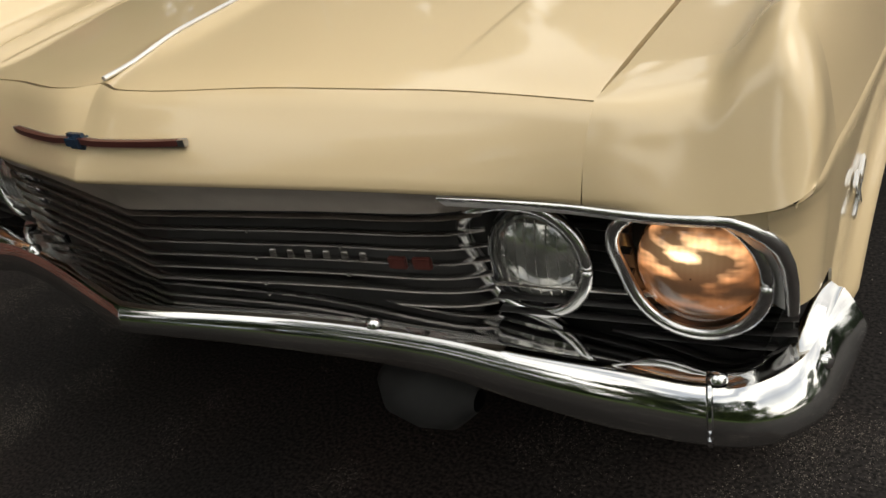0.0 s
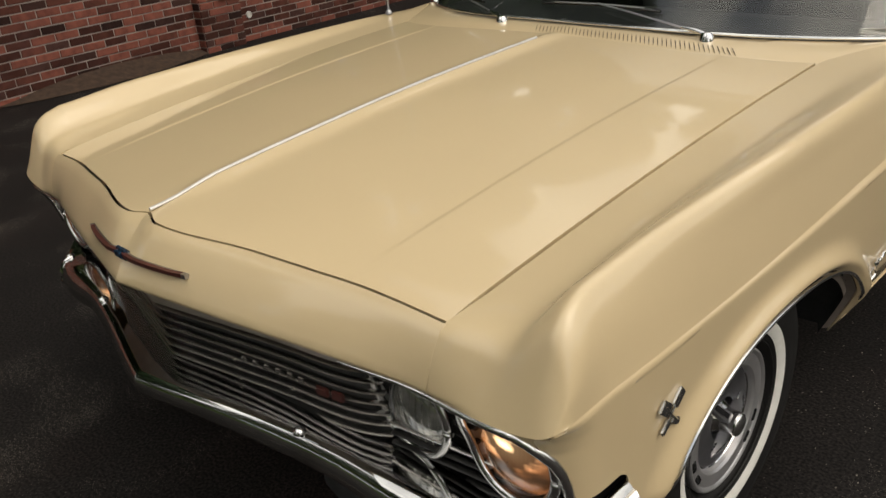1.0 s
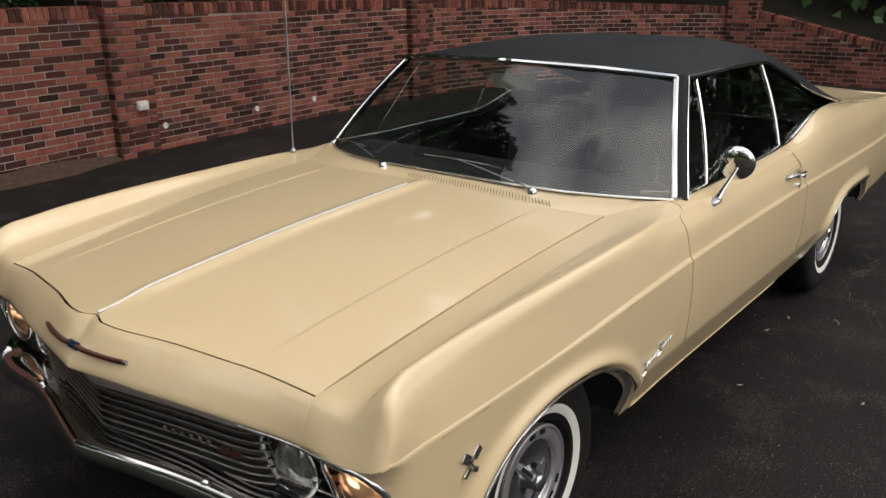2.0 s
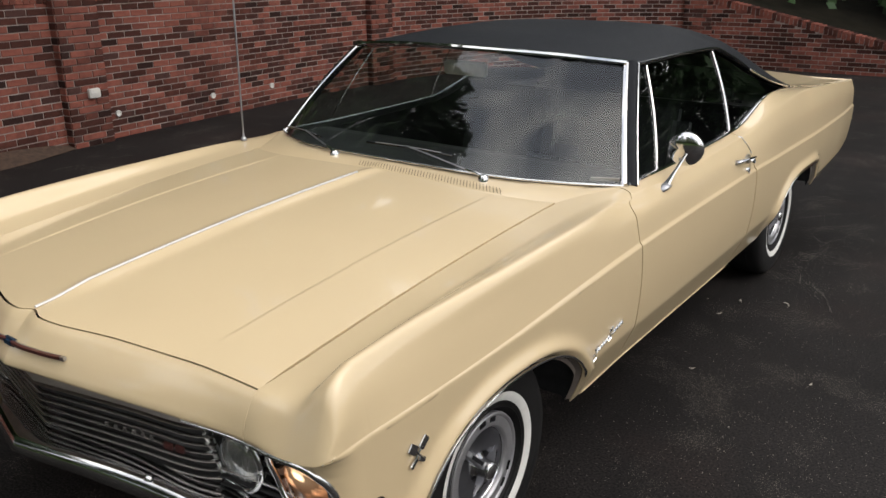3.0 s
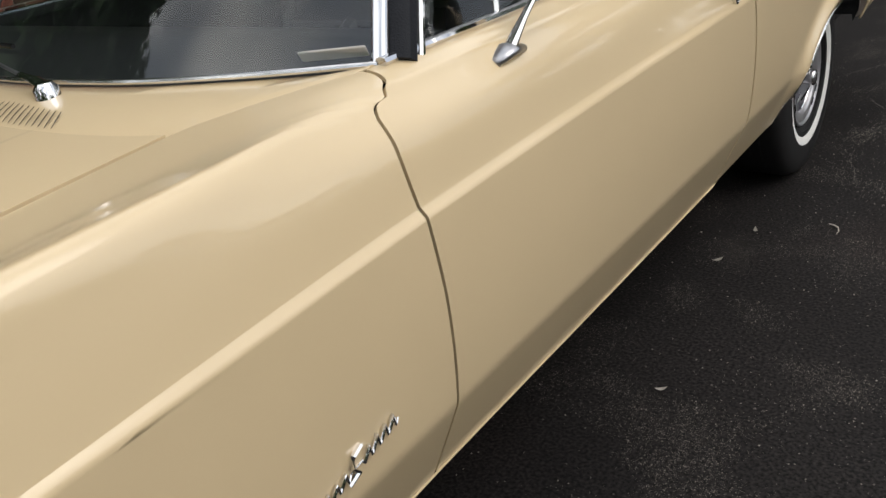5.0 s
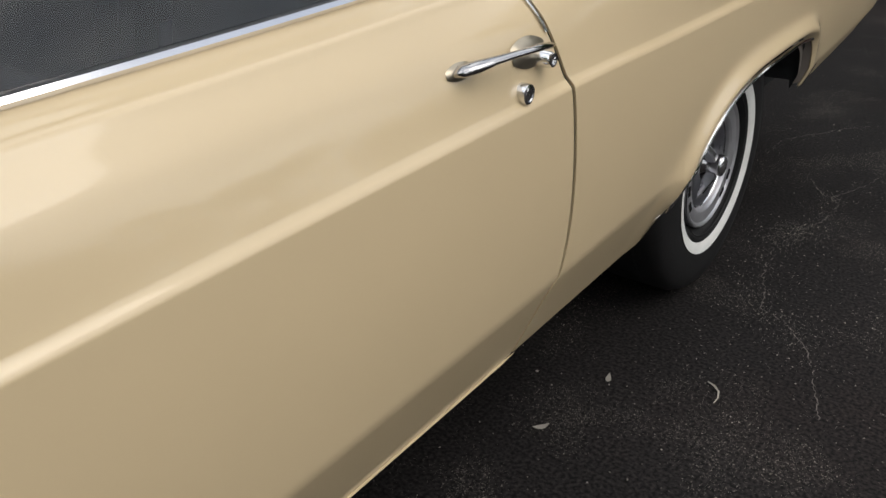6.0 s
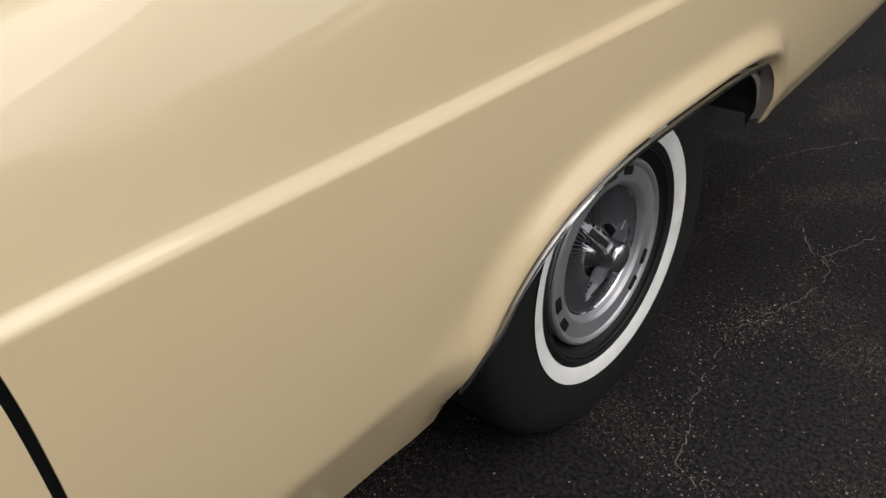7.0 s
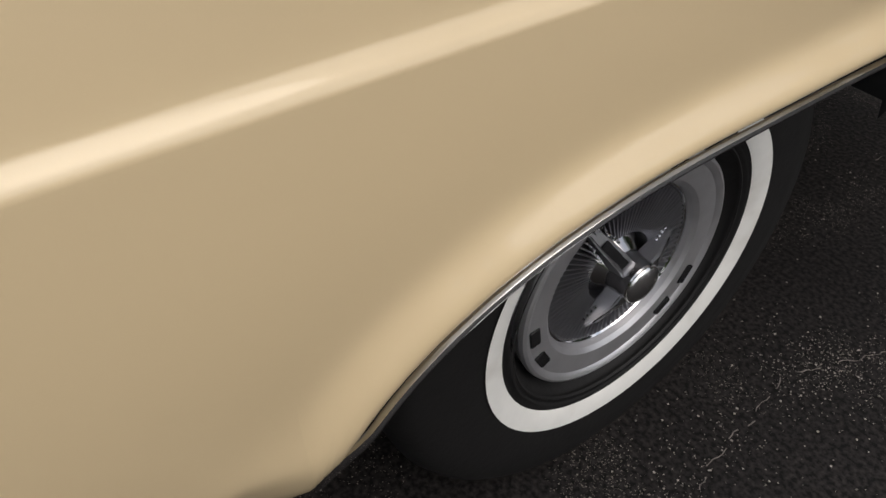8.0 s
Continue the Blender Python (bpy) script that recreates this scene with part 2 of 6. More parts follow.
def asphalt():
    """Sealed asphalt: dark binder, pale stone chips of two sizes, stains and fine relief."""
    m = material("asphalt", (0.0103, 0.0088, 0.0083), 0.72, Specular_IOR_Level=0.15, vary=0.35, scale=1.3, bump=0.6, bump_scale=140, dirt=(0.0165, 0.0115, 0.0102, 0.8), dirt_scale=0.9)
    n, l = m.node_tree.nodes, m.node_tree.links
    p = n["Principled BSDF"]
    color = p.inputs["Base Color"].links[0].from_socket
    where = n.new("ShaderNodeTexCoord").outputs["Object"]
    grain = n.new("ShaderNodeTexNoise")
    grain.inputs["Scale"].default_value, grain.inputs["Detail"].default_value = 120, 6
    l.new(where, grain.inputs["Vector"])
    depth = n.new("ShaderNodeMapRange")
    depth.inputs["From Min"].default_value, depth.inputs["From Max"].default_value = 0.38, 0.68
    depth.inputs["To Min"].default_value, depth.inputs["To Max"].default_value = 0.2, 2.4
    l.new(grain.outputs["Fac"], depth.inputs["Value"])
    stone = n.new("ShaderNodeVectorMath")
    stone.operation = "SCALE"
    l.new(color, stone.inputs[0]), l.new(depth.outputs["Result"], stone.inputs["Scale"])
    color = stone.outputs[0]
    patch = n.new("ShaderNodeTexNoise")
    patch.inputs["Scale"].default_value, patch.inputs["Detail"].default_value = 3.1, 7
    l.new(where, patch.inputs["Vector"])
    for size, reach, limit in ((95.0, 0.17, 1.12), (185.0, 0.25, 1.03), (420.0, 0.34, 0.98)):
        chips = n.new("ShaderNodeTexVoronoi")
        chips.inputs["Scale"].default_value = size
        l.new(where, chips.inputs["Vector"])
        near = n.new("ShaderNodeMath")
        near.operation = "LESS_THAN"
        near.inputs[1].default_value = reach
        l.new(chips.outputs["Distance"], near.inputs[0])
        pick = n.new("ShaderNodeSeparateColor")
        l.new(chips.outputs["Color"], pick.inputs["Color"])
        some = n.new("ShaderNodeMath")
        some.operation = "ADD"
        l.new(pick.outputs[0], some.inputs[0])
        swell = n.new("ShaderNodeMath")
        swell.operation = "MULTIPLY"
        swell.inputs[1].default_value = 3.3
        l.new(patch.outputs["Fac"], swell.inputs[0])
        l.new(swell.outputs[0], some.inputs[1])
        rare = n.new("ShaderNodeMath")
        rare.operation = "GREATER_THAN"
        rare.inputs[1].default_value = limit + 1.72
        l.new(some.outputs[0], rare.inputs[0])
        both = n.new("ShaderNodeMath")
        both.operation = "MULTIPLY"
        l.new(near.outputs[0], both.inputs[0]), l.new(rare.outputs[0], both.inputs[1])
        mix = n.new("ShaderNodeMix")
        mix.data_type = "RGBA"
        tone = n.new("ShaderNodeMix")
        tone.data_type = "RGBA"
        tone.inputs["A"].default_value, tone.inputs["B"].default_value = (0.03, 0.025, 0.022, 1), (0.23, 0.205, 0.175, 1)
        l.new(pick.outputs[1], tone.inputs["Factor"])
        l.new(tone.outputs["Result"], mix.inputs["B"])
        l.new(both.outputs[0], mix.inputs["Factor"])
        l.new(color, mix.inputs["A"])
        color = mix.outputs["Result"]
    l.new(color, p.inputs["Base Color"])
    return m


ASPHALT = asphalt()
GRIT = material("pale_grit", (0.21, 0.19, 0.165), 0.9, per_piece=0.5)
CRACK = material("pale_crack_filling", (0.16, 0.14, 0.125), 0.9, vary=0.3, scale=30)


# ---- mesh helpers ----
def thing(name, label, category, place=(0, 0, 0), group=""):
    ob = new(name)
    ob.empty_display_size = 0.1
    ob.location = place
    return tagged(ob, label, category, group)


def link(name, mesh, mat, parent=None, label="", smooth=True):
    for mt in (mat if isinstance(mat, (list, tuple)) else [mat]):
        mesh.materials.append(mt)
    if smooth:
        mesh.shade_smooth()
    ob = new(name, mesh)
    if parent is not None:
        ob.parent = parent
        ob.matrix_parent_inverse = (Matrix.Translation(-Vector(root_place(parent))))
    if label:
        tagged(ob, label)
    return ob


def root_place(ob):
    place = Vector((0, 0, 0))
    while ob is not None:
        place = place + ob.matrix_parent_inverse.translation + ob.location
        ob = ob.parent
    return place


def part(name, bm, mat, parent, label="", smooth=True, sharp=40):
    mesh = bpy.data.meshes.new(name)
    bmesh.ops.recalc_face_normals(bm, faces=bm.faces)
    bm.to_mesh(mesh)
    bm.free()
    ob = link(name, mesh, mat, parent, label, smooth)
    if smooth and sharp:
        mesh.set_sharp_from_angle(angle=radians(sharp))
    return ob


def knots(t, *pairs):
    """A smooth curve through (t, value) pairs, level beyond its ends."""
    ts, vs = [p[0] for p in pairs], [p[1] for p in pairs]
    if t <= ts[0]:
        return vs[0]
    if t >= ts[-1]:
        return vs[-1]
    k = max(i for i in range(len(ts) - 1) if ts[i] <= t)

    def slope(i):
        if i == 0 or i == len(ts) - 1:
            j = min(i, len(ts) - 2)
            return (vs[j + 1] - vs[j]) / (ts[j + 1] - ts[j])
        a, b = (vs[i] - vs[i - 1]) / (ts[i] - ts[i - 1]), (vs[i + 1] - vs[i]) / (ts[i + 1] - ts[i])
        if a * b <= 0:
            return 0.0
        w1, w2 = 2 * (ts[i + 1] - ts[i]) + ts[i] - ts[i - 1], ts[i + 1] - ts[i] + 2 * (ts[i] - ts[i - 1])
        return (w1 + w2) / (w1 / a + w2 / b)

    h = ts[k + 1] - ts[k]
    u = (t - ts[k]) / h
    return (vs[k] * (2 * u**3 - 3 * u**2 + 1) + vs[k + 1] * (3 * u**2 - 2 * u**3)
            + h * slope(k) * (u**3 - 2 * u**2 + u) + h * slope(k + 1) * (u**3 - u**2))


def spline(points, count):
    """Points along a smooth curve through the given ones."""
    pts = [Vector(p) for p in points]
    line = [0.0]
    for a, b in zip(pts, pts[1:]):
        line.append(line[-1] + max((b - a).length, 1e-5))
    rows = [[(line[i], p[c]) for i, p in enumerate(pts)] for c in range(len(pts[0]))]
    return [Vector([knots(line[-1] * i / (count - 1), *row) for row in rows]) for i in range(count)]


def sheet(rows, flange=0.0, closed=False, flip=False, core=(0, 1.5, 0.4)):
    """A bmesh grid from rows of points; flange: how deep its rim turns in, towards the core."""
    bm = bmesh.new()
    grid = [[bm.verts.new(p) for p in row] for row in rows]
    nr, nc = len(grid), len(grid[0])
    for i in range(nr - 1):
        for j in range(nc if closed else nc - 1):
            quad = [grid[i][j], grid[i][(j + 1) % nc], grid[i + 1][(j + 1) % nc], grid[i + 1][j]]
            bm.faces.new(quad[::-1] if flip else quad)
    if flange:
        bm.normal_update()
        rim = [grid[0][j] for j in range(nc)] + [grid[i][-1] for i in range(1, nr)] + [grid[-1][j] for j in range(nc - 2, -1, -1)] + [grid[i][0] for i in range(nr - 2, 0, -1)]
        facing = sum(v.normal.dot(v.co - Vector(core)) for row in grid for v in row)
        depth = flange if facing > 0 else -flange
        inner = [bm.verts.new(v.co - v.normal * depth) for v in rim]
        for k in range(len(rim)):
            q = (k + 1) % len(rim)
            bm.faces.new([rim[q], rim[k], inner[k], inner[q]][::-1 if flip else 1])
    return bm


def mirrored(rows):
    return [[(-p[0], p[1], p[2]) for p in row] for row in rows]


def tube(points, radius, sides=8, flat=1.0, taper=None, up=(0, 0, 1)):
    """A closed bar along points; flat squeezes it along its binormal."""
    pts = [Vector(p) for p in points]
    bm = bmesh.new()
    rings = []
    for i, p in enumerate(pts):
        d = (pts[min(i + 1, len(pts) - 1)] - pts[max(i - 1, 0)]).normalized()
        side = d.cross(Vector(up))
        side = side.normalized() if side.length > 1e-4 else d.orthogonal().normalized()
        top = side.cross(d).normalized()
        r = radius * (taper[i] if taper else 1)
        rings.append([bm.verts.new(p + side * math.cos(a) * r + top * math.sin(a) * r * flat) for a in [2 * math.pi * k / sides for k in range(sides)]])
    for a, b in zip(rings, rings[1:]):
        for k in range(sides):
            bm.faces.new([a[k], a[(k + 1) % sides], b[(k + 1) % sides], b[k]])
    bm.faces.new(rings[0][::-1]), bm.faces.new(rings[-1])
    return bm


def spun(profile, segments=48, place=(0, 0, 0), axis="x"):
    """A body of revolution about the x axis (profile of (x, r)), set at place."""
    rows = []
    for x, r in profile:
        row = []
        for k in range(segments):
            a = 2 * math.pi * k / segments
            p = (x, r * math.cos(a), r * math.sin(a)) if axis == "x" else (r * math.cos(a), x, r * math.sin(a)) if axis == "y" else (r * math.cos(a), r * math.sin(a), x)
            row.append(Vector(p) + Vector(place))
        rows.append(row)
    return sheet(rows, closed=True)


def box(size, place=(0, 0, 0), bevel=0.0, turn=None):
    bm = bmesh.new()
    bmesh.ops.create_cube(bm, size=1.0)
    bmesh.ops.scale(bm, vec=size, verts=bm.verts)
    if bevel:
        bmesh.ops.bevel(bm, geom=list(bm.edges), offset=bevel, segments=2, affect="EDGES")
    m = Matrix.Translation(place) @ (turn or Matrix())
    bmesh.ops.transform(bm, matrix=m, verts=bm.verts)
    return bm


def joined(*parts):
    bm = parts[0]
    for other in parts[1:]:
        mesh = bpy.data.meshes.new("joint")
        other.to_mesh(mesh)
        other.free()
        bm.from_mesh(mesh)
        bpy.data.meshes.remove(mesh)
    return bm


# ---- the car: shape of its skin, front axle at y = 0, left side at +x ----
REAR_AXLE = 3.02
WHEEL_R = 0.345


def crease(y):
    x = knots(y, (-0.70, 0.956), (-0.5, 0.966), (0, 0.974), (1, 0.981), (2.1, 0.988), (3.0, 0.988), (4.0, 0.964), (4.6, 0.925))
    z = knots(y, (-0.72, 0.780), (0, 0.791), (0.4, 0.806), (0.82, 0.819), (1.5, 0.825), (2.05, 0.823), (2.45, 0.813), (3.0, 0.802), (4.6, 0.765))
    return x, z


# middle, reach forward and back, foot, height, roundness forward and back
ARCHES = ((0.0, 0.46, 0.495, 0.26, 0.418, 2.3, 2.3), (3.0, 0.465, 0.422, 0.26, 0.380, 3.0, 4.2))


def ledge(y):
    """How far the crease stands out from the upper side."""
    return knots(y, (-0.6, 0.0012), (0.0, 0.0035), (0.9, 0.008))


def edge_radius(y):
    """How softly the crease is rounded."""
    return knots(y, (-0.6, 0.010), (-0.2, 0.006), (0.9, 0.006))


def flatness(y):
    """How far the crease has turned into a flat chamfer."""
    return min(1.0, max(0.0, (y + 0.1) / 1.0))


def hem(y):
    """The lower edge of the side, with the wheel openings in it."""
    z = knots(y, (-0.70, 0.604), (-0.62, 0.606), (-0.55, 0.610), (-0.532, 0.600), (-0.50, 0.50), (-0.42, 0.44), (0.3, 0.35), (0.55, 0.337), (0.85, 0.356), (2.0, 0.358), (2.4, 0.359), (2.6, 0.357), (3.2, 0.41), (3.43, 0.452), (3.9, 0.475), (4.6, 0.56))
    for mid, front, rear, z0, h, nf, nr in ARCHES:
        a, n = (rear, nr) if y > mid else (front, nf)
        if abs(y - mid) < a:
            z = max(z, z0 + h * (1 - (abs(y - mid) / a) ** n) ** (1 / n))
    return z


def side_x(y, z):
    """Half width of the side below the crease."""
    xc, zc = crease(y)
    t = (zc - z) / (zc - 0.50)
    x = xc + knots(y, (-0.6, -0.003), (0.3, 0.0), (0.9, 0.006)) * math.sin(math.pi * min(max(t, 0), 1)) - 0.010 * max(t, 0) ** 1.5
    if z < 0.512:
        d = 0.512 - z
        x -= 0.37 * d * d / (d + 0.004)
    for mid, front, rear, z0, h, nf, nr in ARCHES:
        a, n = (rear, nr) if y > mid else (front, nf)
        q = ((abs(y - mid) / a) ** n + (max(z - z0, 0) / h) ** n) ** (1 / n)
        if z > z0 - 0.1 and q < 1.5:
            fade = min(1.0, max(0.0, (z - 0.33) / 0.14))
            if mid > 1 and y > mid:
                back = min(1.0, max(0.0, ((y - mid) / a - 0.70) / 0.32))
                fade *= 1 - 0.75 * back * back * (3 - 2 * back)
            x += fade * (0.021 * math.exp(-(((q - 1.05) / (0.045 if q < 1.05 else 0.062)) ** 2)) - 0.004 * max(0.0, (1.05 - q) / 0.05) ** 1.5)
    return x


def top_points(y):
    """Crease, shoulder, peak, valley and inner edge of the section above the crease."""
    xc, zc = crease(y)
    s = (knots(y, (-0.56, 0.943), (0, 0.949), (0.5, 0.951), (0.8, 0.953), (1.5, 0.951), (2.1, 0.955), (2.6, 0.964), (3.2, 0.958), (4.5, 0.918)),
         knots(y, (-0.58, 0.878), (0, 0.906), (0.8, 0.913), (1.5, 0.915), (2.1, 0.920), (2.6, 0.935), (3.2, 0.93), (4.5, 0.872)))
    p = (knots(y, (-0.56, 0.909), (-0.25, 0.917), (0, 0.923), (0.5, 0.918), (0.8, 0.904), (1.2, 0.912), (2.05, 0.918), (2.6, 0.915), (3.2, 0.90), (4.5, 0.902)),
         knots(y, (-0.58, 0.942), (-0.35, 0.961), (0, 0.972), (0.6, 0.979), (0.85, 0.976), (1.2, 0.966), (2.0, 0.976), (2.6, 1.046), (3.2, 1.04), (3.8, 1.0), (4.5, 0.948)))
    v = (knots(y, (-0.56, 0.838), (0.3, 0.832), (0.65, 0.832), (0.9, 0.874), (2.05, 0.878), (2.6, 0.876), (3.2, 0.82), (3.7, 0.8), (4.5, 0.85)),
         knots(y, (-0.58, 0.884), (-0.22, 0.921), (0.2, 0.950), (0.65, 0.974), (0.9, 0.987), (1.3, 0.981), (2.05, 0.991), (2.6, 1.085), (3.2, 1.045), (3.8, 0.985), (4.5, 0.945)))
    g = (knots(y, (-0.66, 0.727), (0.64, 0.737), (0.78, 0.80), (0.9, 0.860), (2.05, 0.864), (2.6, 0.862), (3.2, 0.79), (3.7, 0.72), (4.5, 0.72)),
         knots(y, (-0.79, 0.845), (-0.67, 0.860), (-0.22, 0.910), (0.2, 0.945), (0.64, 0.972), (0.9, 0.989), (1.3, 0.983), (2.05, 0.993), (2.6, 1.092), (3.2, 1.045), (3.8, 0.985), (4.5, 0.945)))
    e, r = ledge(y), edge_radius(y)
    m = flatness(y)
    # a tight crest on the fender that opens out over the door
    c, k = knots(y, (-0.5, 0.55), (-0.2, 1.0)), knots(y, (0.55, 1.0), (0.85, 0.0))
    outer = [a + (b - a) * 0.15 * (1 - k) + d * c * k for a, b, d in zip(p, s, (0.017, -0.015))]
    h = min(max((y - 2.05) / 0.15, 0.0), max((3.2 - y) / 0.4, 0.0), 1.0)
    if h > 0:
        zl = min(knots(y, (2.05, 0.936), (2.22, 0.967), (2.4, 1.003), (2.6, 1.030), (3.2, 1.025)), p[1] - 0.008)
        xl = p[0] + (s[0] - p[0]) * (p[1] - zl) / (p[1] - s[1]) + 0.006
        outer = [outer[0] + (xl - outer[0]) * h, outer[1] + (zl - outer[1]) * h]
    inner = [a + (b - a) * 0.15 * (1 - k) + d * c * k for a, b, d in zip(p, v, (-0.013, -0.0018))]
    return [(xc - (e + 0.2 * r) * (1 - m) - 0.0103 * m, zc + (0.8 * e + 0.6 * r) * (1 - m) + 0.0122 * m), s, outer, p, inner, v, g]


TOP_N, LOW_N = 44, 44
LOW_ROWS = LOW_N + 4


def skin(y_at, low=True, top=True):
    """The points of one section from its lower edge up; y_at(z) bends the section fore and aft."""
    y = y_at(0.80)
    column = []
    if low:
        for k in range(LOW_N):
            f = 1 - (1 - k / LOW_N) ** 1.25
            yy = y
            for _ in range(2):
                xc, zc = crease(yy)
                z = hem(yy) + (zc - 0.003 - 0.4 * edge_radius(yy) - hem(yy)) * f
                yy = y_at(z)
            column.append((side_x(yy, z), yy, z))
        yy = y_at(crease(y)[1])
        xc, zc = crease(yy)
        e, r = ledge(yy), edge_radius(yy)
        # soft edge at the front, a flat chamfer from the door back
        m = flatness(yy)
        soft = ((0, -0.5 * e - 0.4 * r - 0.004), (0, -0.5 * e - 0.4 * r), (-0.12 * e - 0.02 * r, 0.02 * e), (-0.5 * e - 0.08 * r, 0.45 * e + 0.25 * r))
        flat = ((0.0004, -0.0054), (0, -0.0018), (-0.0040, 0.0034), (-0.0092, 0.0086))
        column += [(xc + p[0] * (1 - m) + q[0] * m, yy, zc + p[1] * (1 - m) + q[1] * m) for p, q in zip(soft, flat)]
    if top:
        yy = y
        line = spline(top_points(yy), TOP_N)
        for k in range(TOP_N):
            z = line[k][1]
            y2 = y_at(z)
            q = spline(top_points(y2), TOP_N)[k] if abs(y2 - yy) > 0.004 else line[k]
            column.append((q[0], y2, q[1]))
    return column


def stations(y0, y1, step=0.05):
    """Steps along the car, close together at the wheel openings."""
    ys = list(np.arange(y0, y1, step)) + [y1]
    ys += [y for y in np.arange(-0.66, -0.48, 0.008) if y0 < y < y1]
    for mid, front, rear, *_ in ARCHES:
        ys += [mid + (rear if s > 0 else front) * (1 - (1 - abs(s)) ** 2.2) * (1 if s > 0 else -1) for s in np.linspace(-1, 1, 41)]
    ys = sorted(y for y in ys if y0 <= y <= y1)
    return [y for k, y in enumerate(ys) if k == 0 or y - ys[k - 1] > 1e-4]


def gap_front(z):
    return knots(z, (0.34, 0.812), (0.585, 0.823), (0.69, 0.821), (0.76, 0.816), (0.815, 0.811), (0.90, 0.804), (0.945, 0.807), (0.962, 0.818), (0.975, 0.842), (0.983, 0.866), (0.99, 0.888))


def gap_rear(z):
    return knots(z, (0.34, 2.028), (0.425, 2.044), (0.475, 2.054), (0.515, 2.074), (0.59, 2.087), (0.665, 2.090), (0.74, 2.089), (0.816, 2.084), (0.844, 2.076), (0.884, 2.064), (0.934, 2.045), (0.967, 2.031), (1.0, 2.008))


def side_panel(y0, y1, step=0.05):
    """Columns from y0(z) to y1(z)."""
    a, b = y0(0.8), y1(0.8)
    cols = []
    for y in stations(a, b, step):
        f, r = max(0.0, 1 - (y - a) / 0.30) ** 2, max(0.0, 1 - (b - y) / 0.30) ** 2
        cols.append(skin(lambda z: y + (y0(z) - a) * f + (y1(z) - b) * r))
    return cols


def hood_z(x, y):
    edge = knots(y, (-0.79, 0.845), (-0.67, 0.860), (-0.22, 0.910), (0.2, 0.945), (0.64, 0.972))
    mid = knots(y, (-0.78, 0.905), (-0.4, 0.943), (0, 0.974), (0.4, 0.992), (0.64, 1.000))
    f = min(abs(x) / 0.735, 1)
    z = edge + (mid - edge) * (1 - f ** knots(y, (-0.7, 1.3), (0, 1.8)))
    fade = min(1, max(0, (y + 0.72) / 0.1)) * min(1, max(0, (0.62 - y) / 0.12))
    z += 0.011 * math.exp(-((x / 0.030) ** 2)) * fade
    line = 0.514
    fade2 = min(1, max(0, (y + 0.66) / 0.14)) * min(1, max(0, (0.62 - y) / 0.2))
    return z + 0.0022 * fade2 / (1 + math.exp((line - abs(x)) / 0.0022))


def hood_rear(x):
    return 0.560 + 0.074 * (abs(x) / 0.722) ** 5


def hood_front(x):
    return knots(abs(x), (0, -0.774), (0.012, -0.777), (0.05, -0.790), (0.30, -0.735), (0.45, -0.705), (0.54, -0.687), (0.61, -0.678), (0.73, -0.667))


def lip(x):
    x = abs(x)
    return (knots(x, (0, -0.873), (0.33, -0.808), (0.56, -0.754), (0.715, -0.720), (0.80, -0.717), (0.86, -0.714), (0.92, -0.709), (0.945, -0.701), (0.957, -0.684)),
            knots(x, (0, 0.786), (0.33, 0.778), (0.56, 0.766), (0.715, 0.754), (0.80, 0.751), (0.86, 0.753), (0.92, 0.763), (0.945, 0.774), (0.957, 0.782)))


def front_edge(z):
    """Where the fender side ends above the bumper, beside the lamps."""
    return knots(z, (0.56, -0.638), (0.70, -0.647), (0.74, -0.656), (0.768, -0.680), (0.79, -0.690))


def bend(p0, p1, p2, n):
    p0, p1, p2 = Vector(p0), Vector(p1), Vector(p2)
    return [p0 * (1 - t) ** 2 + p1 * 2 * t * (1 - t) + p2 * t * t for t in [k / (n - 1) for k in range(n)]]


car = thing("car", "pale yellow vintage hardtop car with black vinyl roof on asphalt", "car", (0, 1.9, 0))

# front fenders, doors, rear quarters
NOSE_Y = -0.575


def face_profile(x, n=9):
    """The front face from the hood edge down to the lip."""
    ly, lz = lip(x)
    hy = hood_front(x)
    hz = hood_z(x, hy) - 0.003
    top, knee = Vector((x, hy - 0.0045, hz)), Vector((x, hy - 0.018, hz - 0.009))
    end = Vector((x, ly - 0.0005, lz + 0.007))
    run = [knee.lerp(end, k / (n - 1)) + Vector((0, -0.004, 0.003)) * math.sin(math.pi * k / (n - 1)) for k in range(n)]
    return [top] + run + [Vector((x, ly, lz)), Vector((x, ly + 0.006, lz - 0.004))]


def header_y(x, z):
    """How far forward the front face stands at a height."""
    row = face_profile(x)
    a, b = next(((a, b) for a, b in zip(row, row[1:]) if a.z >= z >= b.z), (row[-2], row[-1]))
    return a.y + (b.y - a.y) * (a.z - z) / max(a.z - b.z, 1e-6)


def evenly(points, n):
    """n points at equal distances along a broken line."""
    pts = [Vector(p) for p in points]
    run = [0.0]
    for a, b in zip(pts, pts[1:]):
        run.append(run[-1] + (b - a).length)
    out = []
    for k in range(n):
        d = run[-1] * k / (n - 1)
        i = max(i for i in range(len(run) - 1) if run[i] <= d + 1e-9)
        out.append(pts[i].lerp(pts[i + 1], (d - run[i]) / max(run[i + 1] - run[i], 1e-9)))
    return out


def rounded(p0, p1, p2, reach, n):
    """A line from p0 to p2 with a rounded turn at p1."""
    p0, p1, p2 = Vector(p0), Vector(p1), Vector(p2)
    a = p1 + (p0 - p1) * min(0.95, reach / max((p0 - p1).length, 1e-6))
    b = p1 + (p2 - p1) * min(0.75, reach / max((p2 - p1).length, 1e-6))
    return evenly([p0] + bend(a, p1, b, 17) + [p2], n)


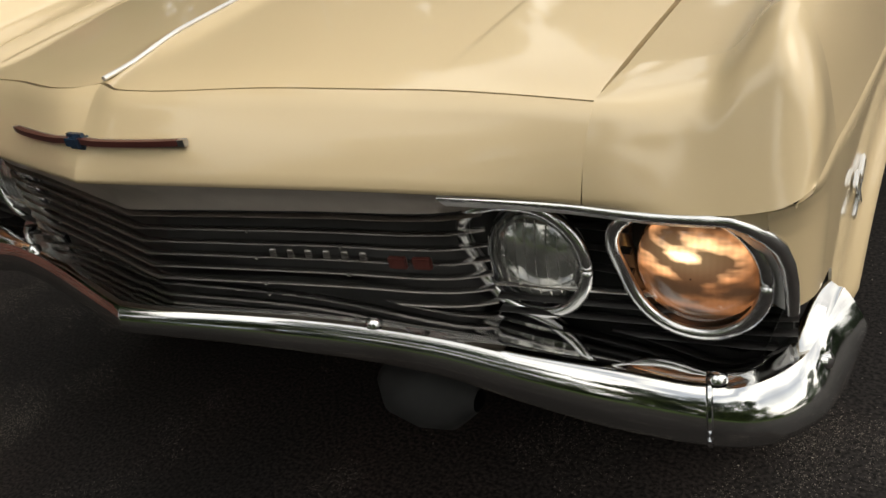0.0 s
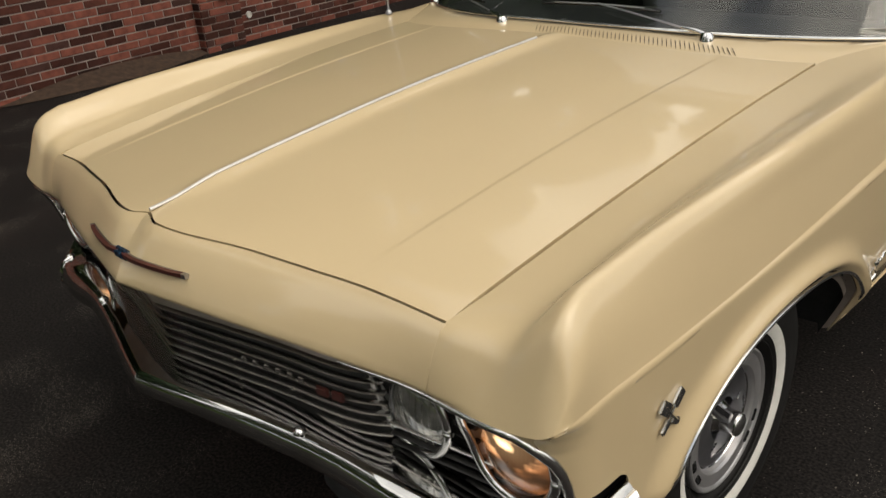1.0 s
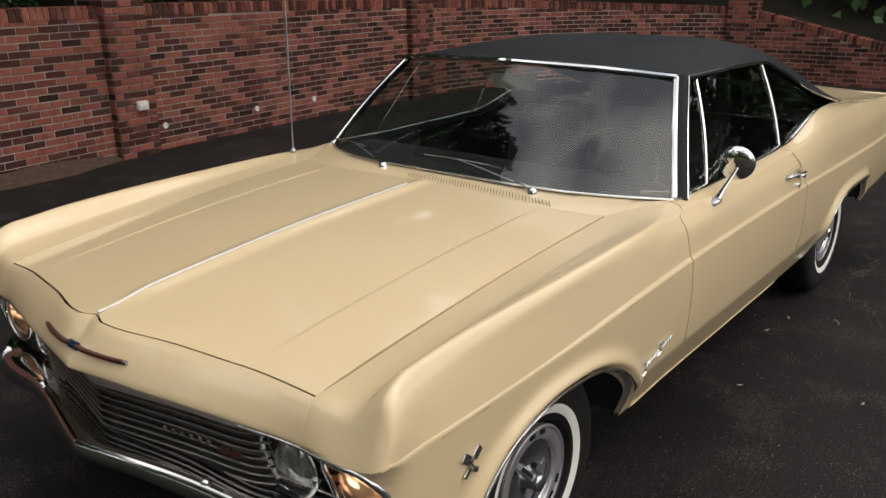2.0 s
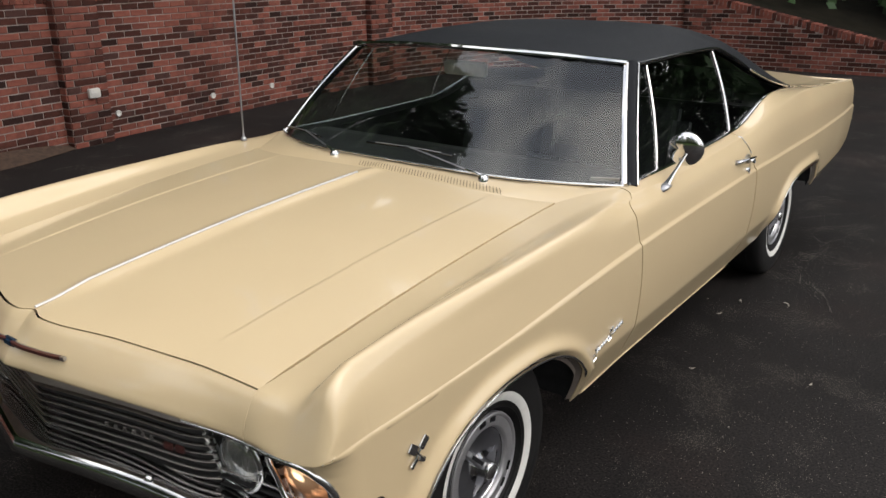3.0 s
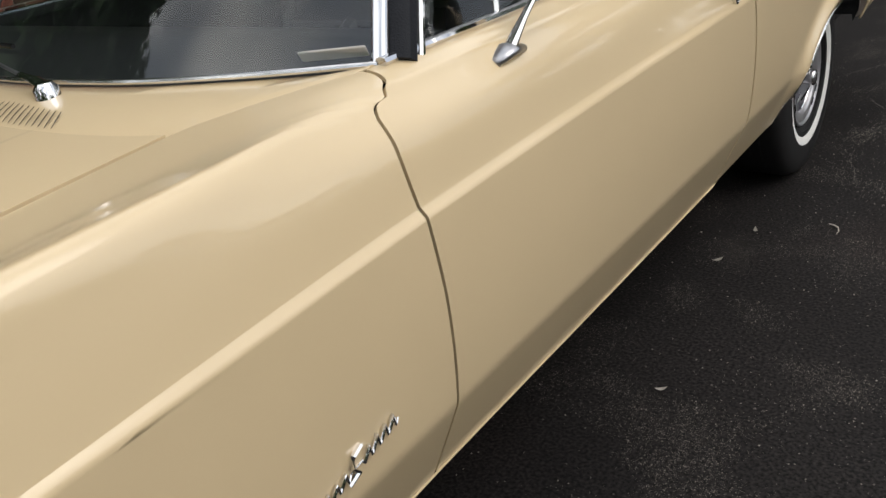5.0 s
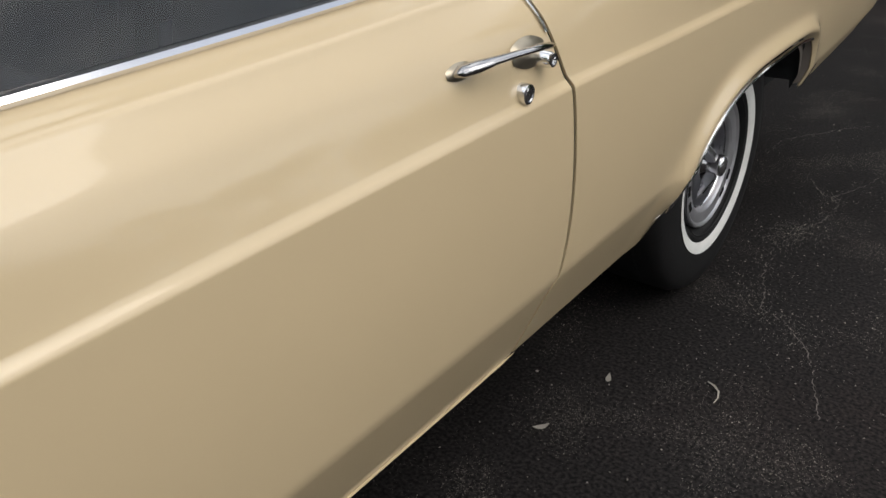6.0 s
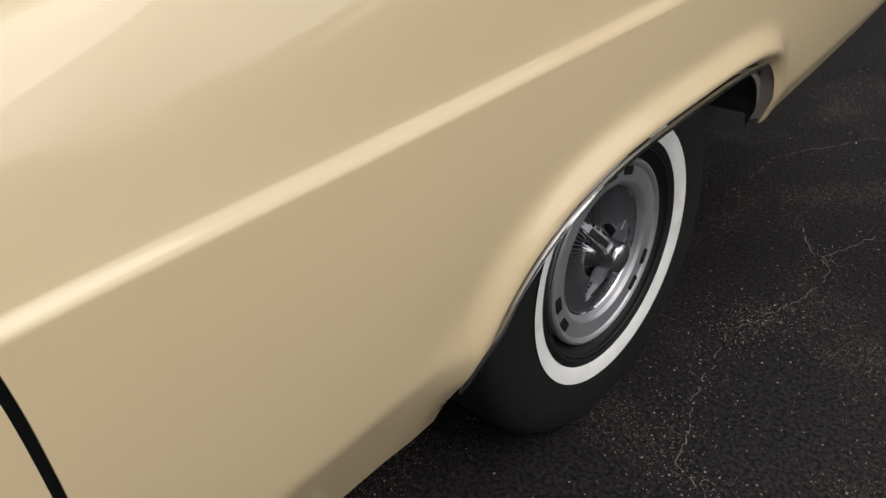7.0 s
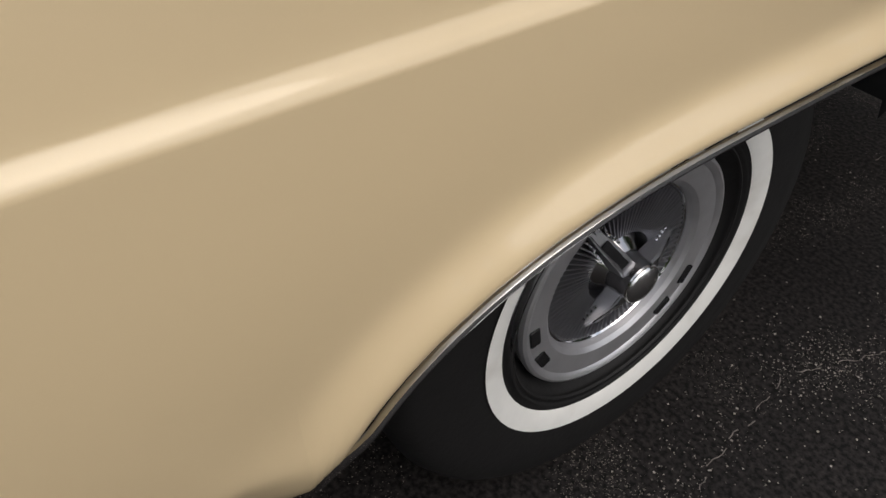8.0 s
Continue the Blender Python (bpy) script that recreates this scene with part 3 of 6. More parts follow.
def fender_nose(n=28):
    """The front of a fender: from its section at NOSE_Y forward to a rounded edge, then down to the lip above the lamps."""
    line = spline(top_points(NOSE_Y), TOP_N)[::-1]
    inner = line[0]
    seam = [Vector((0.727, y, top_points(y)[-1][1])) for y in (NOSE_Y, -0.61, -0.64, -0.666)] + face_profile(0.7215)
    seam = evenly(seam, n)
    rows = []
    for k, q in enumerate(line):
        w = k / (TOP_N - 1)
        start = Vector((q[0], NOSE_Y, q[1]))
        lx = knots(w, (0, 0.7205), (0.3, 0.835), (0.56, 0.912), (0.74, 0.938), (0.88, 0.950), (1.0, 0.957))
        ly, lz = lip(lx)
        edge = Vector((knots(w, (0, 0.7215), (0.3, 0.842), (0.56, 0.914), (0.74, 0.950), (0.88, 0.958), (1, 0.9575)),
                       knots(w, (0, -0.668), (0.3, -0.664), (0.56, -0.648), (0.74, -0.654), (0.88, -0.664), (1, -0.662)),
                       knots(w, (0, 0.857), (0.3, 0.868), (0.45, 0.905), (0.56, 0.920), (0.74, 0.868), (0.88, 0.822), (1, 0.7840))))
        curve = rounded(start, edge, (lx, ly, lz), 0.042, n)
        f = min(1.0, w / 0.3)
        f = f * f * (3 - 2 * f)
        row = []
        for i in range(n):
            t = i / (n - 1)
            a = seam[i] + Vector((0, 0, (q[1] - inner[1]) * (1 - t) ** 1.5))
            row.append((curve[i].x, a.y + (curve[i].y - a.y) * f, a.z + (curve[i].z - a.z) * f))
        rows.append(row)
    return rows


for s, word in ((1, "left"), (-1, "right")):
    flip = (lambda r: r) if s > 0 else mirrored
    top = [[p for p in col[LOW_ROWS:]] for col in side_panel(lambda z: NOSE_Y, lambda z: gap_front(z) - 0.003)]
    fender = part("front_fender", sheet(flip(top), 0.012), PAINT, car, sharp=80)
    low = [col[:LOW_ROWS + 1] for col in side_panel(lambda z: front_edge(z) + 0.060, lambda z: gap_front(z) - 0.003)]
    turn = []
    for k in range(14):
        t = k / 14
        row = []
        for x, y, z in low[0]:
            rx = knots(z, (0.602, 0.937), (0.648, 0.936), (0.676, 0.933), (0.702, 0.928), (0.722, 0.917), (0.743, 0.9165), (0.763, 0.920), (0.774, 0.945), (0.782, 0.957))
            ry = knots(z, (0.602, -0.640), (0.648, -0.650), (0.676, -0.659), (0.702, -0.671), (0.722, -0.687), (0.743, -0.699), (0.763, -0.708), (0.774, -0.700), (0.782, -0.684))
            mx, my = x, ry + (y - ry) * 0.35
            row.append((rx * (1 - t) ** 2 + mx * 2 * t * (1 - t) + x * t * t, ry * (1 - t) ** 2 + my * 2 * t * (1 - t) + y * t * t, z))
        turn.append(row)
    low = turn + low
    # the top of the side follows the lower edge of the nose
    edge = [Vector(p) for p in fender_nose()[-1]]
    for col in low:
        x, y, z = col[-1]
        if y < NOSE_Y:
            a, b = next(((a, b) for a, b in zip(edge, edge[1:]) if a.y >= y >= b.y), (edge[-2], edge[-1]))
            goal = a.lerp(b, (a.y - y) / max(a.y - b.y, 1e-6)) if y > edge[-1].y else edge[-1]
            for i, p in enumerate(col):
                f = min(1.0, max(0.0, (p[2] - 0.74) / (z - 0.74)))
                f = f * f * (3 - 2 * f)
                col[i] = (p[0] + (goal.x - 0.0004 - x) * f, p[1] + (goal.y - y) * f, p[2] + (goal.z + 0.0004 - z) * f)
    part("fender_side", sheet(flip(low), 0.004), PAINT, fender, sharp=80)
    part("fender_nose", sheet(flip(fender_nose()), 0.006), PAINT, fender, sharp=80)
    door = part("door", sheet(flip(side_panel(lambda z: gap_front(z) + 0.003, lambda z: gap_rear(z) - 0.0045)), 0.006), PAINT, car, sharp=80)
    quarter = part("rear_quarter_panel", sheet(flip(side_panel(lambda z: gap_rear(z) + 0.0045, lambda z: 4.50 + 0.55 * max(0, 0.95 - z) - 1.1 * max(0, 0.78 - z))), 0.004), PAINT, car, sharp=80)
    if s > 0:
        left_fender, left_door, left_quarter = fender, door, quarter

# dark inner shell behind the panel gaps, with wheel houses
for s in (1, -1):
    for ya, yb, top in ((-0.40, 1.0, LOW_N + 12), (0.98, 2.62, None), (2.60, 4.45, LOW_N + 12)):
        rows = []
        for y in np.linspace(ya, yb, int((yb - ya) / 0.06) + 2):
            col = skin(lambda z: y)
            rows.append([(s * (x - 0.028), yy, z - 0.02) for x, yy, z in col[2:top]])
        part("inner_panel", sheet(rows), DARK, car)
    for mid, front, rear, z0, h, nf, nr in ARCHES:
        rows, edge = [], []
        for a in np.linspace(0.02, math.pi - 0.02, 61):
            c, d = -math.cos(a), math.sin(a)
            reach, n = (rear, nr) if c > 0 else (front, nf)
            y, z = mid + reach * math.copysign(abs(c) ** (2 / n), c), z0 + h * d ** (2 / n)
            if z < hem(mid + (reach + 0.01) * math.copysign(1, c)) + 0.002:
                continue
            x = side_x(y, z)
            rows.append([(s * (x - 0.003), y, z), (s * (x - 0.022), mid + (y - mid) * 0.985, z - 0.006), (s * (x - 0.026), mid + (y - mid) * 0.985, z - 0.022), (s * (x - 0.030), mid + (y - mid) * 0.99, z + 0.004), (s * 0.62, mid + (y - mid) * 0.99, z), (s * 0.45, y, z)])
            if z > 0.42 and c < (0.45 if mid > 1 else 0.9):
                edge.append((s * (x + 0.0125), y, z - 0.001))
        part("wheel_arch_lip", sheet([row[:3] for row in rows]), GREY_TRIM, car, "dull grey inner lip of the wheel opening")
        part("wheel_house", sheet([row[2:] for row in rows]), UNDER_GREY, car)
        part("wheel_arch_moulding", tube(edge, 0.0045, 8, 1.0, [0.3] + [1] * (len(edge) - 2) + [0.3]), CHROME, car, "bright wheel opening moulding")

for s in (1, -1):
    part("sill_lip", tube([(s * (side_x(y, hem(y)) + 0.001), y, hem(y) - 0.002) for y in np.linspace(0.56, 2.04, 40)], 0.0022, 8, 1.0, [0.1] + [1] * 38 + [0.1]), PAINT, car)
part("underbody", box((1.5, 4.6, 0.14), (0, 1.9, 0.36), 0.03), DARK, car)
part("engine_bay_floor", box((1.3, 0.9, 0.4), (0, -0.12, 0.55), 0.03), DARK, car)
# hood, header panel, cowl
xs = sorted(set([round(v, 4) for v in np.linspace(-0.7220, 0.7220, 41)] + [round(v, 4) for v in np.linspace(0.49, 0.58, 31)] + [round(-v, 4) for v in np.linspace(0.49, 0.58, 31)] + [0, 0.012, -0.012, 0.025, -0.025, 0.05, -0.05, 0.065, -0.065, 0.085, -0.085]))
rows = []
for k in range(41):
    f = k / 40
    row = []
    for x in xs:
        y = hood_front(x) + 0.003 + (hood_rear(x) - hood_front(x) - 0.003) * f
        row.append((x * (1 + 0.012 * f), y, hood_z(x, y) - 0.004 * math.exp(-f * 60)))
    rows.append(row)
hood = part("hood", sheet(rows, 0.014), PAINT, car)
part("chrome_strip", tube([(0, y, hood_z(0, y) + 0.002) for y in np.linspace(-0.771, 0.465, 40)], 0.0042, 8, 0.9), DULL_ALU, hood, "narrow chrome strip along the hood crest")
part("hood_underside", sheet([[(x, y, hood_z(x, y) - 0.05) for x in np.linspace(-0.70, 0.70, 21)] for y in np.linspace(-0.70, 0.66, 16)]), DARK, car)
rows = []
for x in sorted([*np.linspace(-0.7185, 0.7185, 61), -0.003, 0.003]):
    ly, lz = lip(x)
    row = face_profile(x) + [Vector((x, ly + 0.03, lz - 0.006))]
    for k, q in enumerate(row):
        q.x *= 1 + 0.0085 * max(0.0, 1 - k / 10)
    rows.append(row)
header = part("header_panel", sheet(rows, 0.004), PAINT, car, sharp=70)


def glass_foot(x):
    """Where the windscreen meets the cowl."""
    return Vector((x, knots(abs(x), (0, 0.672), (0.3, 0.685), (0.5, 0.720), (0.7, 0.805), (0.858, 0.907)), 1.008 - 0.031 * x * x))


rows = []
for x in np.linspace(-0.855, 0.855, 61):
    foot = glass_foot(x)
    side = max(0.0, (abs(x) - 0.74) / 0.115)
    ys = hood_rear(x) - 0.004 if side == 0 else 0.634 + 0.25 * side
    start = Vector((x, ys, hood_z(x, ys) - 0.003 + 0.020 * side))
    rows.append([start, start.lerp(foot, 0.35) + Vector((0, 0, 0.004)), start.lerp(foot, 0.7) + Vector((0, 0, 0.003)), foot + Vector((0, 0, -0.004)), foot + Vector((0, 0.02, -0.02))])
cowl = part("cowl_panel", sheet(rows, 0.01), PAINT, car)

# windscreen and roof
def glass_head(x):
    return Vector((x, knots(abs(x), (0, 1.10), (0.4, 1.15), (0.68, 1.25)), knots(abs(x), (0, 1.402), (0.4, 1.390), (0.68, 1.366))))


rows = []
for k in range(13):
    f = k / 12
    row = []
    for u in np.linspace(-1, 1, 31):
        p = glass_foot(0.85 * u).lerp(glass_head(0.675 * u), f)
        row.append(p + Vector((0, -0.012, 0.012)) * math.sin(math.pi * f))
    rows.append(row)
windscreen = part("windscreen", sheet(rows), SCREEN, car, "raked windscreen glass reflecting sky and trees")
part("windscreen_trim", tube([glass_foot(x) + Vector((0, -0.004, 0.004)) for x in np.linspace(-0.856, 0.856, 41)], 0.0045, 8), SOFT_CHROME, car)
part("windscreen_trim", tube([glass_head(x) + Vector((0, -0.005, 0.003)) for x in np.linspace(-0.685, 0.685, 31)], 0.013, 8, 0.8), CHROME, car)
for s in (1, -1):
    foot, head = glass_foot(0.856), glass_head(0.68)
    line = [foot.lerp(head, k / 10) + Vector((0, -0.010, 0.012)) * math.sin(math.pi * k / 10) for k in range(11)]
    part("windscreen_trim", tube([(s * p.x, p.y, p.z) for p in line], 0.012, 8, 0.55), CHROME, car)
    line2 = [p + Vector((0.012, 0.03, -0.004)) for p in line]
    part("windscreen_pillar", tube([(s * p.x, p.y, p.z) for p in line2], 0.024, 8, 0.8), VINYL, car, "black pillar between bright trims")
    line3 = [p + Vector((0.020, 0.062, -0.006)) for p in line]
    part("vent_window_trim", tube([(s * p.x, p.y, p.z) for p in line3], 0.009, 8, 0.7), CHROME, car)


def rail(y):
    """Side edge of the roof."""
    return Vector((knots(y, (1.26, 0.692), (1.7, 0.718), (2.2, 0.722), (2.7, 0.748), (3.28, 0.80)), y, knots(y, (1.26, 1.364), (1.7, 1.368), (2.1, 1.357), (2.35, 1.300), (2.7, 1.185), (3.0, 1.105), (3.28, 1.046))))


def roof_row(y_edge):
    e = rail(y_edge)
    t = (y_edge - 1.26) / (3.28 - 1.26)
    mid = Vector((0, y_edge - 0.155 * (1 - t) + 0.25 * max(0, t - 0.6), knots(y_edge, (1.26, 1.410), (1.6, 1.442), (2.0, 1.450), (2.35, 1.438), (2.7, 1.385), (3.0, 1.265), (3.28, 1.09))))
    row = []
    for u in np.linspace(-1, 1, 33):
        f = 1 - abs(u) ** 2.4
        row.append((e.x * u, e.y + (mid.y - e.y) * f, e.z + (mid.z - e.z) * (1 - abs(u) ** knots(y_edge, (1.6, 3.0), (2.7, 4.5)))))
    return row


roof = part("roof", sheet([roof_row(y) for y in np.linspace(1.26, 3.28, 40)], 0.015), VINYL, car, "grained black vinyl roof covering")
part("headliner", sheet([[(x * 0.97, y, z - 0.022) for x, y, z in roof_row(y)] for y in np.linspace(1.27, 3.20, 30)]), INTERIOR, car, "dark headliner under the roof", sharp=0)
for s in (1, -1):
    part("drip_rail", tube([(s * (rail(y).x + 0.004), rail(y).y, rail(y).z - 0.006) for y in np.linspace(1.26, 2.62, 30)], 0.007, 8), BLACK_GLOSS, car)
    part("roof_moulding", tube([(s * (rail(y).x + 0.006), rail(y).y, rail(y).z - 0.008) for y in np.linspace(2.62, 3.20, 16)], 0.010, 8, 0.8), SOFT_CHROME, car)

# deck between the quarters
rows = []
for y in np.linspace(3.22, 4.52, 20):
    g = top_points(y)[-1]
    rows.append([(g[0] * u * 0.995, y + 0.10 * (1 - u * u) * max(0, 1 - (y - 3.22) * 2), g[1] + 0.03 * (1 - u * u) - 0.004) for u in np.linspace(-1, 1, 21)])
part("trunk_lid", sheet(rows, 0.012), PAINT, car)
part("tail_panel", sheet([[(x, 4.50 + 0.55 * max(0, 0.95 - z) - 1.1 * max(0, 0.78 - z), z) for x in np.linspace(-0.90, 0.90, 9)] for z in np.linspace(0.46, 0.95, 9)], 0.01), PAINT, car)

# side glass, belt moulding
for s in (1, -1):
    def belt(y):
        g = top_points(y)[-1]
        return Vector((g[0] - 0.012, y, g[1] + 0.002))

    def window(ya, yb, ta, tb, name):
        rows = []
        for k in range(9):
            f = k / 8
            row = []
            for j in range(17):
                u = j / 16
                lo = belt(ya + (yb - ya) * u)
                hi = rail(max(1.26, ta + (tb - ta) * u)) + Vector((-0.012, 0, -0.012))
                p = lo.lerp(hi, f)
                row.append((s * (p.x + 0.012 * math.sin(math.pi * f)), p.y, p.z))
            rows.append(row)
        return part(name, sheet(rows), WINDOW, car)

    window(0.955, 1.20, 1.285, 1.393, "vent_window")
    window(1.215, 2.035, 1.408, 2.10, "door_window")
    window(2.05, 2.60, 2.115, 2.64, "quarter_window")

    def post(yb, yt, r, name, mat=CHROME):
        lo, hi = belt(yb), rail(yt) + Vector((-0.008, 0, -0.014))
        return part(name, tube([(s * (lo.lerp(hi, k / 6).x + 0.012 * math.sin(math.pi * k / 6) + 0.003), lo.lerp(hi, k / 6).y, lo.lerp(hi, k / 6).z) for k in range(7)], r, 8, 0.6), mat, car)

    post(1.205, 1.40, 0.0048, "vent_window_post", SOFT_CHROME)
    post(2.042, 2.108, 0.0055, "window_post", SOFT_CHROME)
    for y0, y1, host in ((0.90, 1.985, 0.0105), (1.996, 2.62, 0.0095)):
        pts = []
        for y in np.linspace(y0, y1, 24):
            g = top_points(y)
            pts.append((s * (g[-1][0] + 0.004), y, g[-1][1] + 0.004))
        part("belt_moulding", tube(pts, host, 8, 0.7, [1.0] * 12 + [1.0 - 0.055 * k * (host < 0.01) for k in range(12)]), CHROME, car)

# dark trim panels inside the doors and quarters, and the parcel shelf
for s in (1, -1):
    rows = []
    for y in np.linspace(0.92, 3.24, 40):
        g = top_points(y)[-1]
        rows.append([(s * (g[0] - d), y, z) for d, z in ((0.022, 0.42), (0.022, 0.7), (0.022, g[1] - 0.03), (0.003, g[1] + 0.003))])
    part("inner_trim_panel", sheet(rows), INTERIOR, car)
part("parcel_shelf", sheet([[(u * (top_points(y)[-1][0] - 0.02), y, 0.985) for u in np.linspace(-1, 1, 9)] for y in np.linspace(2.80, 3.24, 6)], 0.01), INTERIOR, car)
part("cabin_back", sheet([[(x, y, z + d) for d in (-0.02, -0.2, -0.5)] for x, y, z in roof_row(3.20)]), INTERIOR, car)

# dashboard, seats and steering wheel seen dimly through the glass
part("cabin_floor", box((1.5, 2.4, 0.05), (0, 2.1, 0.40), 0.01), INTERIOR, car)
rows = [[(x, y, 0.955 + 0.03 * math.sin(math.pi * k / 6) - 0.12 * max(0, k - 4) / 2) for x in np.linspace(-0.80, 0.80, 15)] for k, y in enumerate(np.linspace(0.78, 1.30, 7))]
part("dashboard", sheet(rows, 0.03), INTERIOR, car)


def seat(x, y, w):
    base = box((w, 0.55, 0.22), (x, y, 0.55), 0.05)
    rest = box((w, 0.16, 0.52), (x, y + 0.34, 0.80), 0.06, pose(0, 0, 0, -14))
    return joined(base, rest)


for x in (-0.36, 0.36):
    part("bucket_seat", seat(x, 1.75, 0.56), INTERIOR, car)
part("rear_bench", seat(0, 2.52, 1.3), INTERIOR, car)
ring = [Vector((0.38 + 0.20 * math.cos(a), 1.36 + 0.20 * math.sin(a) * 0.42, 0.93 + 0.20 * math.sin(a) * 0.91)) for a in np.linspace(0, 2 * math.pi, 41)]
part("steering_wheel", joined(tube(ring, 0.011, 8), tube([(0.19, 1.36, 0.93), (0.57, 1.36, 0.93)], 0.009, 8), tube([(0.38, 1.36, 0.93), (0.38, 1.12, 0.82)], 0.02, 8)), INTERIOR, car)
part("rear_view_mirror", box((0.22, 0.02, 0.06), (0, 1.16, 1.31), 0.008), SATIN, car)
part("dash_card", box((0.10, 0.003, 0.022), (0.79, 0.888, 1.006), 0.001, pose(0, 0, 0, 40, 0, 25)), WHITE_PLASTIC, car, "small white card behind the windscreen corner")

# ---- grille, lamps and bumper ----
def grille_y(x, z):
    """Plan and rake of the grille face."""
    return knots(abs(x), (0, -0.806), (0.33, -0.738), (0.50, -0.706), (0.55, -0.681), (0.60, -0.636)) + 0.066 * (0.716 - z)


def band_row(x):
    ly, lz = lip(x)
    return [(x, ly + 0.012, lz - 0.006), (x, ly + 0.020, lz - 0.012), (x, (ly + grille_y(x, 0.7)) / 2 + 0.012, lz - 0.036), (x, grille_y(x, 0.7) - 0.006, 0.713), (x, grille_y(x, 0.7) + 0.03, 0.708)]


part("grille_header_moulding", sheet([band_row(x) for x in np.linspace(-0.56, 0.56, 41)], 0.002), GREY_TRIM, car, "dull grey moulding above the grille")
grille = part("grille", sheet([[(x, grille_y(x, z) + 0.045, z) for z in (0.716, 0.62, 0.49)] for x in np.linspace(-0.60, 0.60, 41)], 0.01), GRILLE_BLACK, car)
for k in range(9):
    z = 0.702 - 0.0235 * k
    pts = [(x, grille_y(x, z) + 0.002, z) for x in np.linspace(-0.555, 0.555, 47)]
    part("grille_bar", tube(pts, 0.0085, 6, 0.32), BAR_METAL, grille)
for k in range(6):
    x = 0.240 + 0.0295 * k
    part("grille_letter_bar", box((0.012, 0.006, 0.014), (x, grille_y(x, 0.644) - 0.010, 0.644), 0.0015, pose(0, 0, 0, 0, 0, 11)), BAR_METAL, grille)
for x in (0.440, 0.476):
    part("grille_badge", box((0.028, 0.007, 0.019), (x, grille_y(x, 0.638) - 0.011, 0.638), 0.002, pose(0, 0, 0, 0, 0, 11)), RED_BADGE, grille, "faded red badge block")

for x in (0.205, 0.352, -0.205, -0.352):
    for k in range(1, 9):
        z = 0.702 - 0.0235 * k
        if k % 2 == (1 if abs(x) < 0.3 else 0):
            part("grille_stud", box((0.006, 0.006, 0.005), (x, grille_y(x, z) - 0.007, z), 0.001), BAR_METAL, grille)

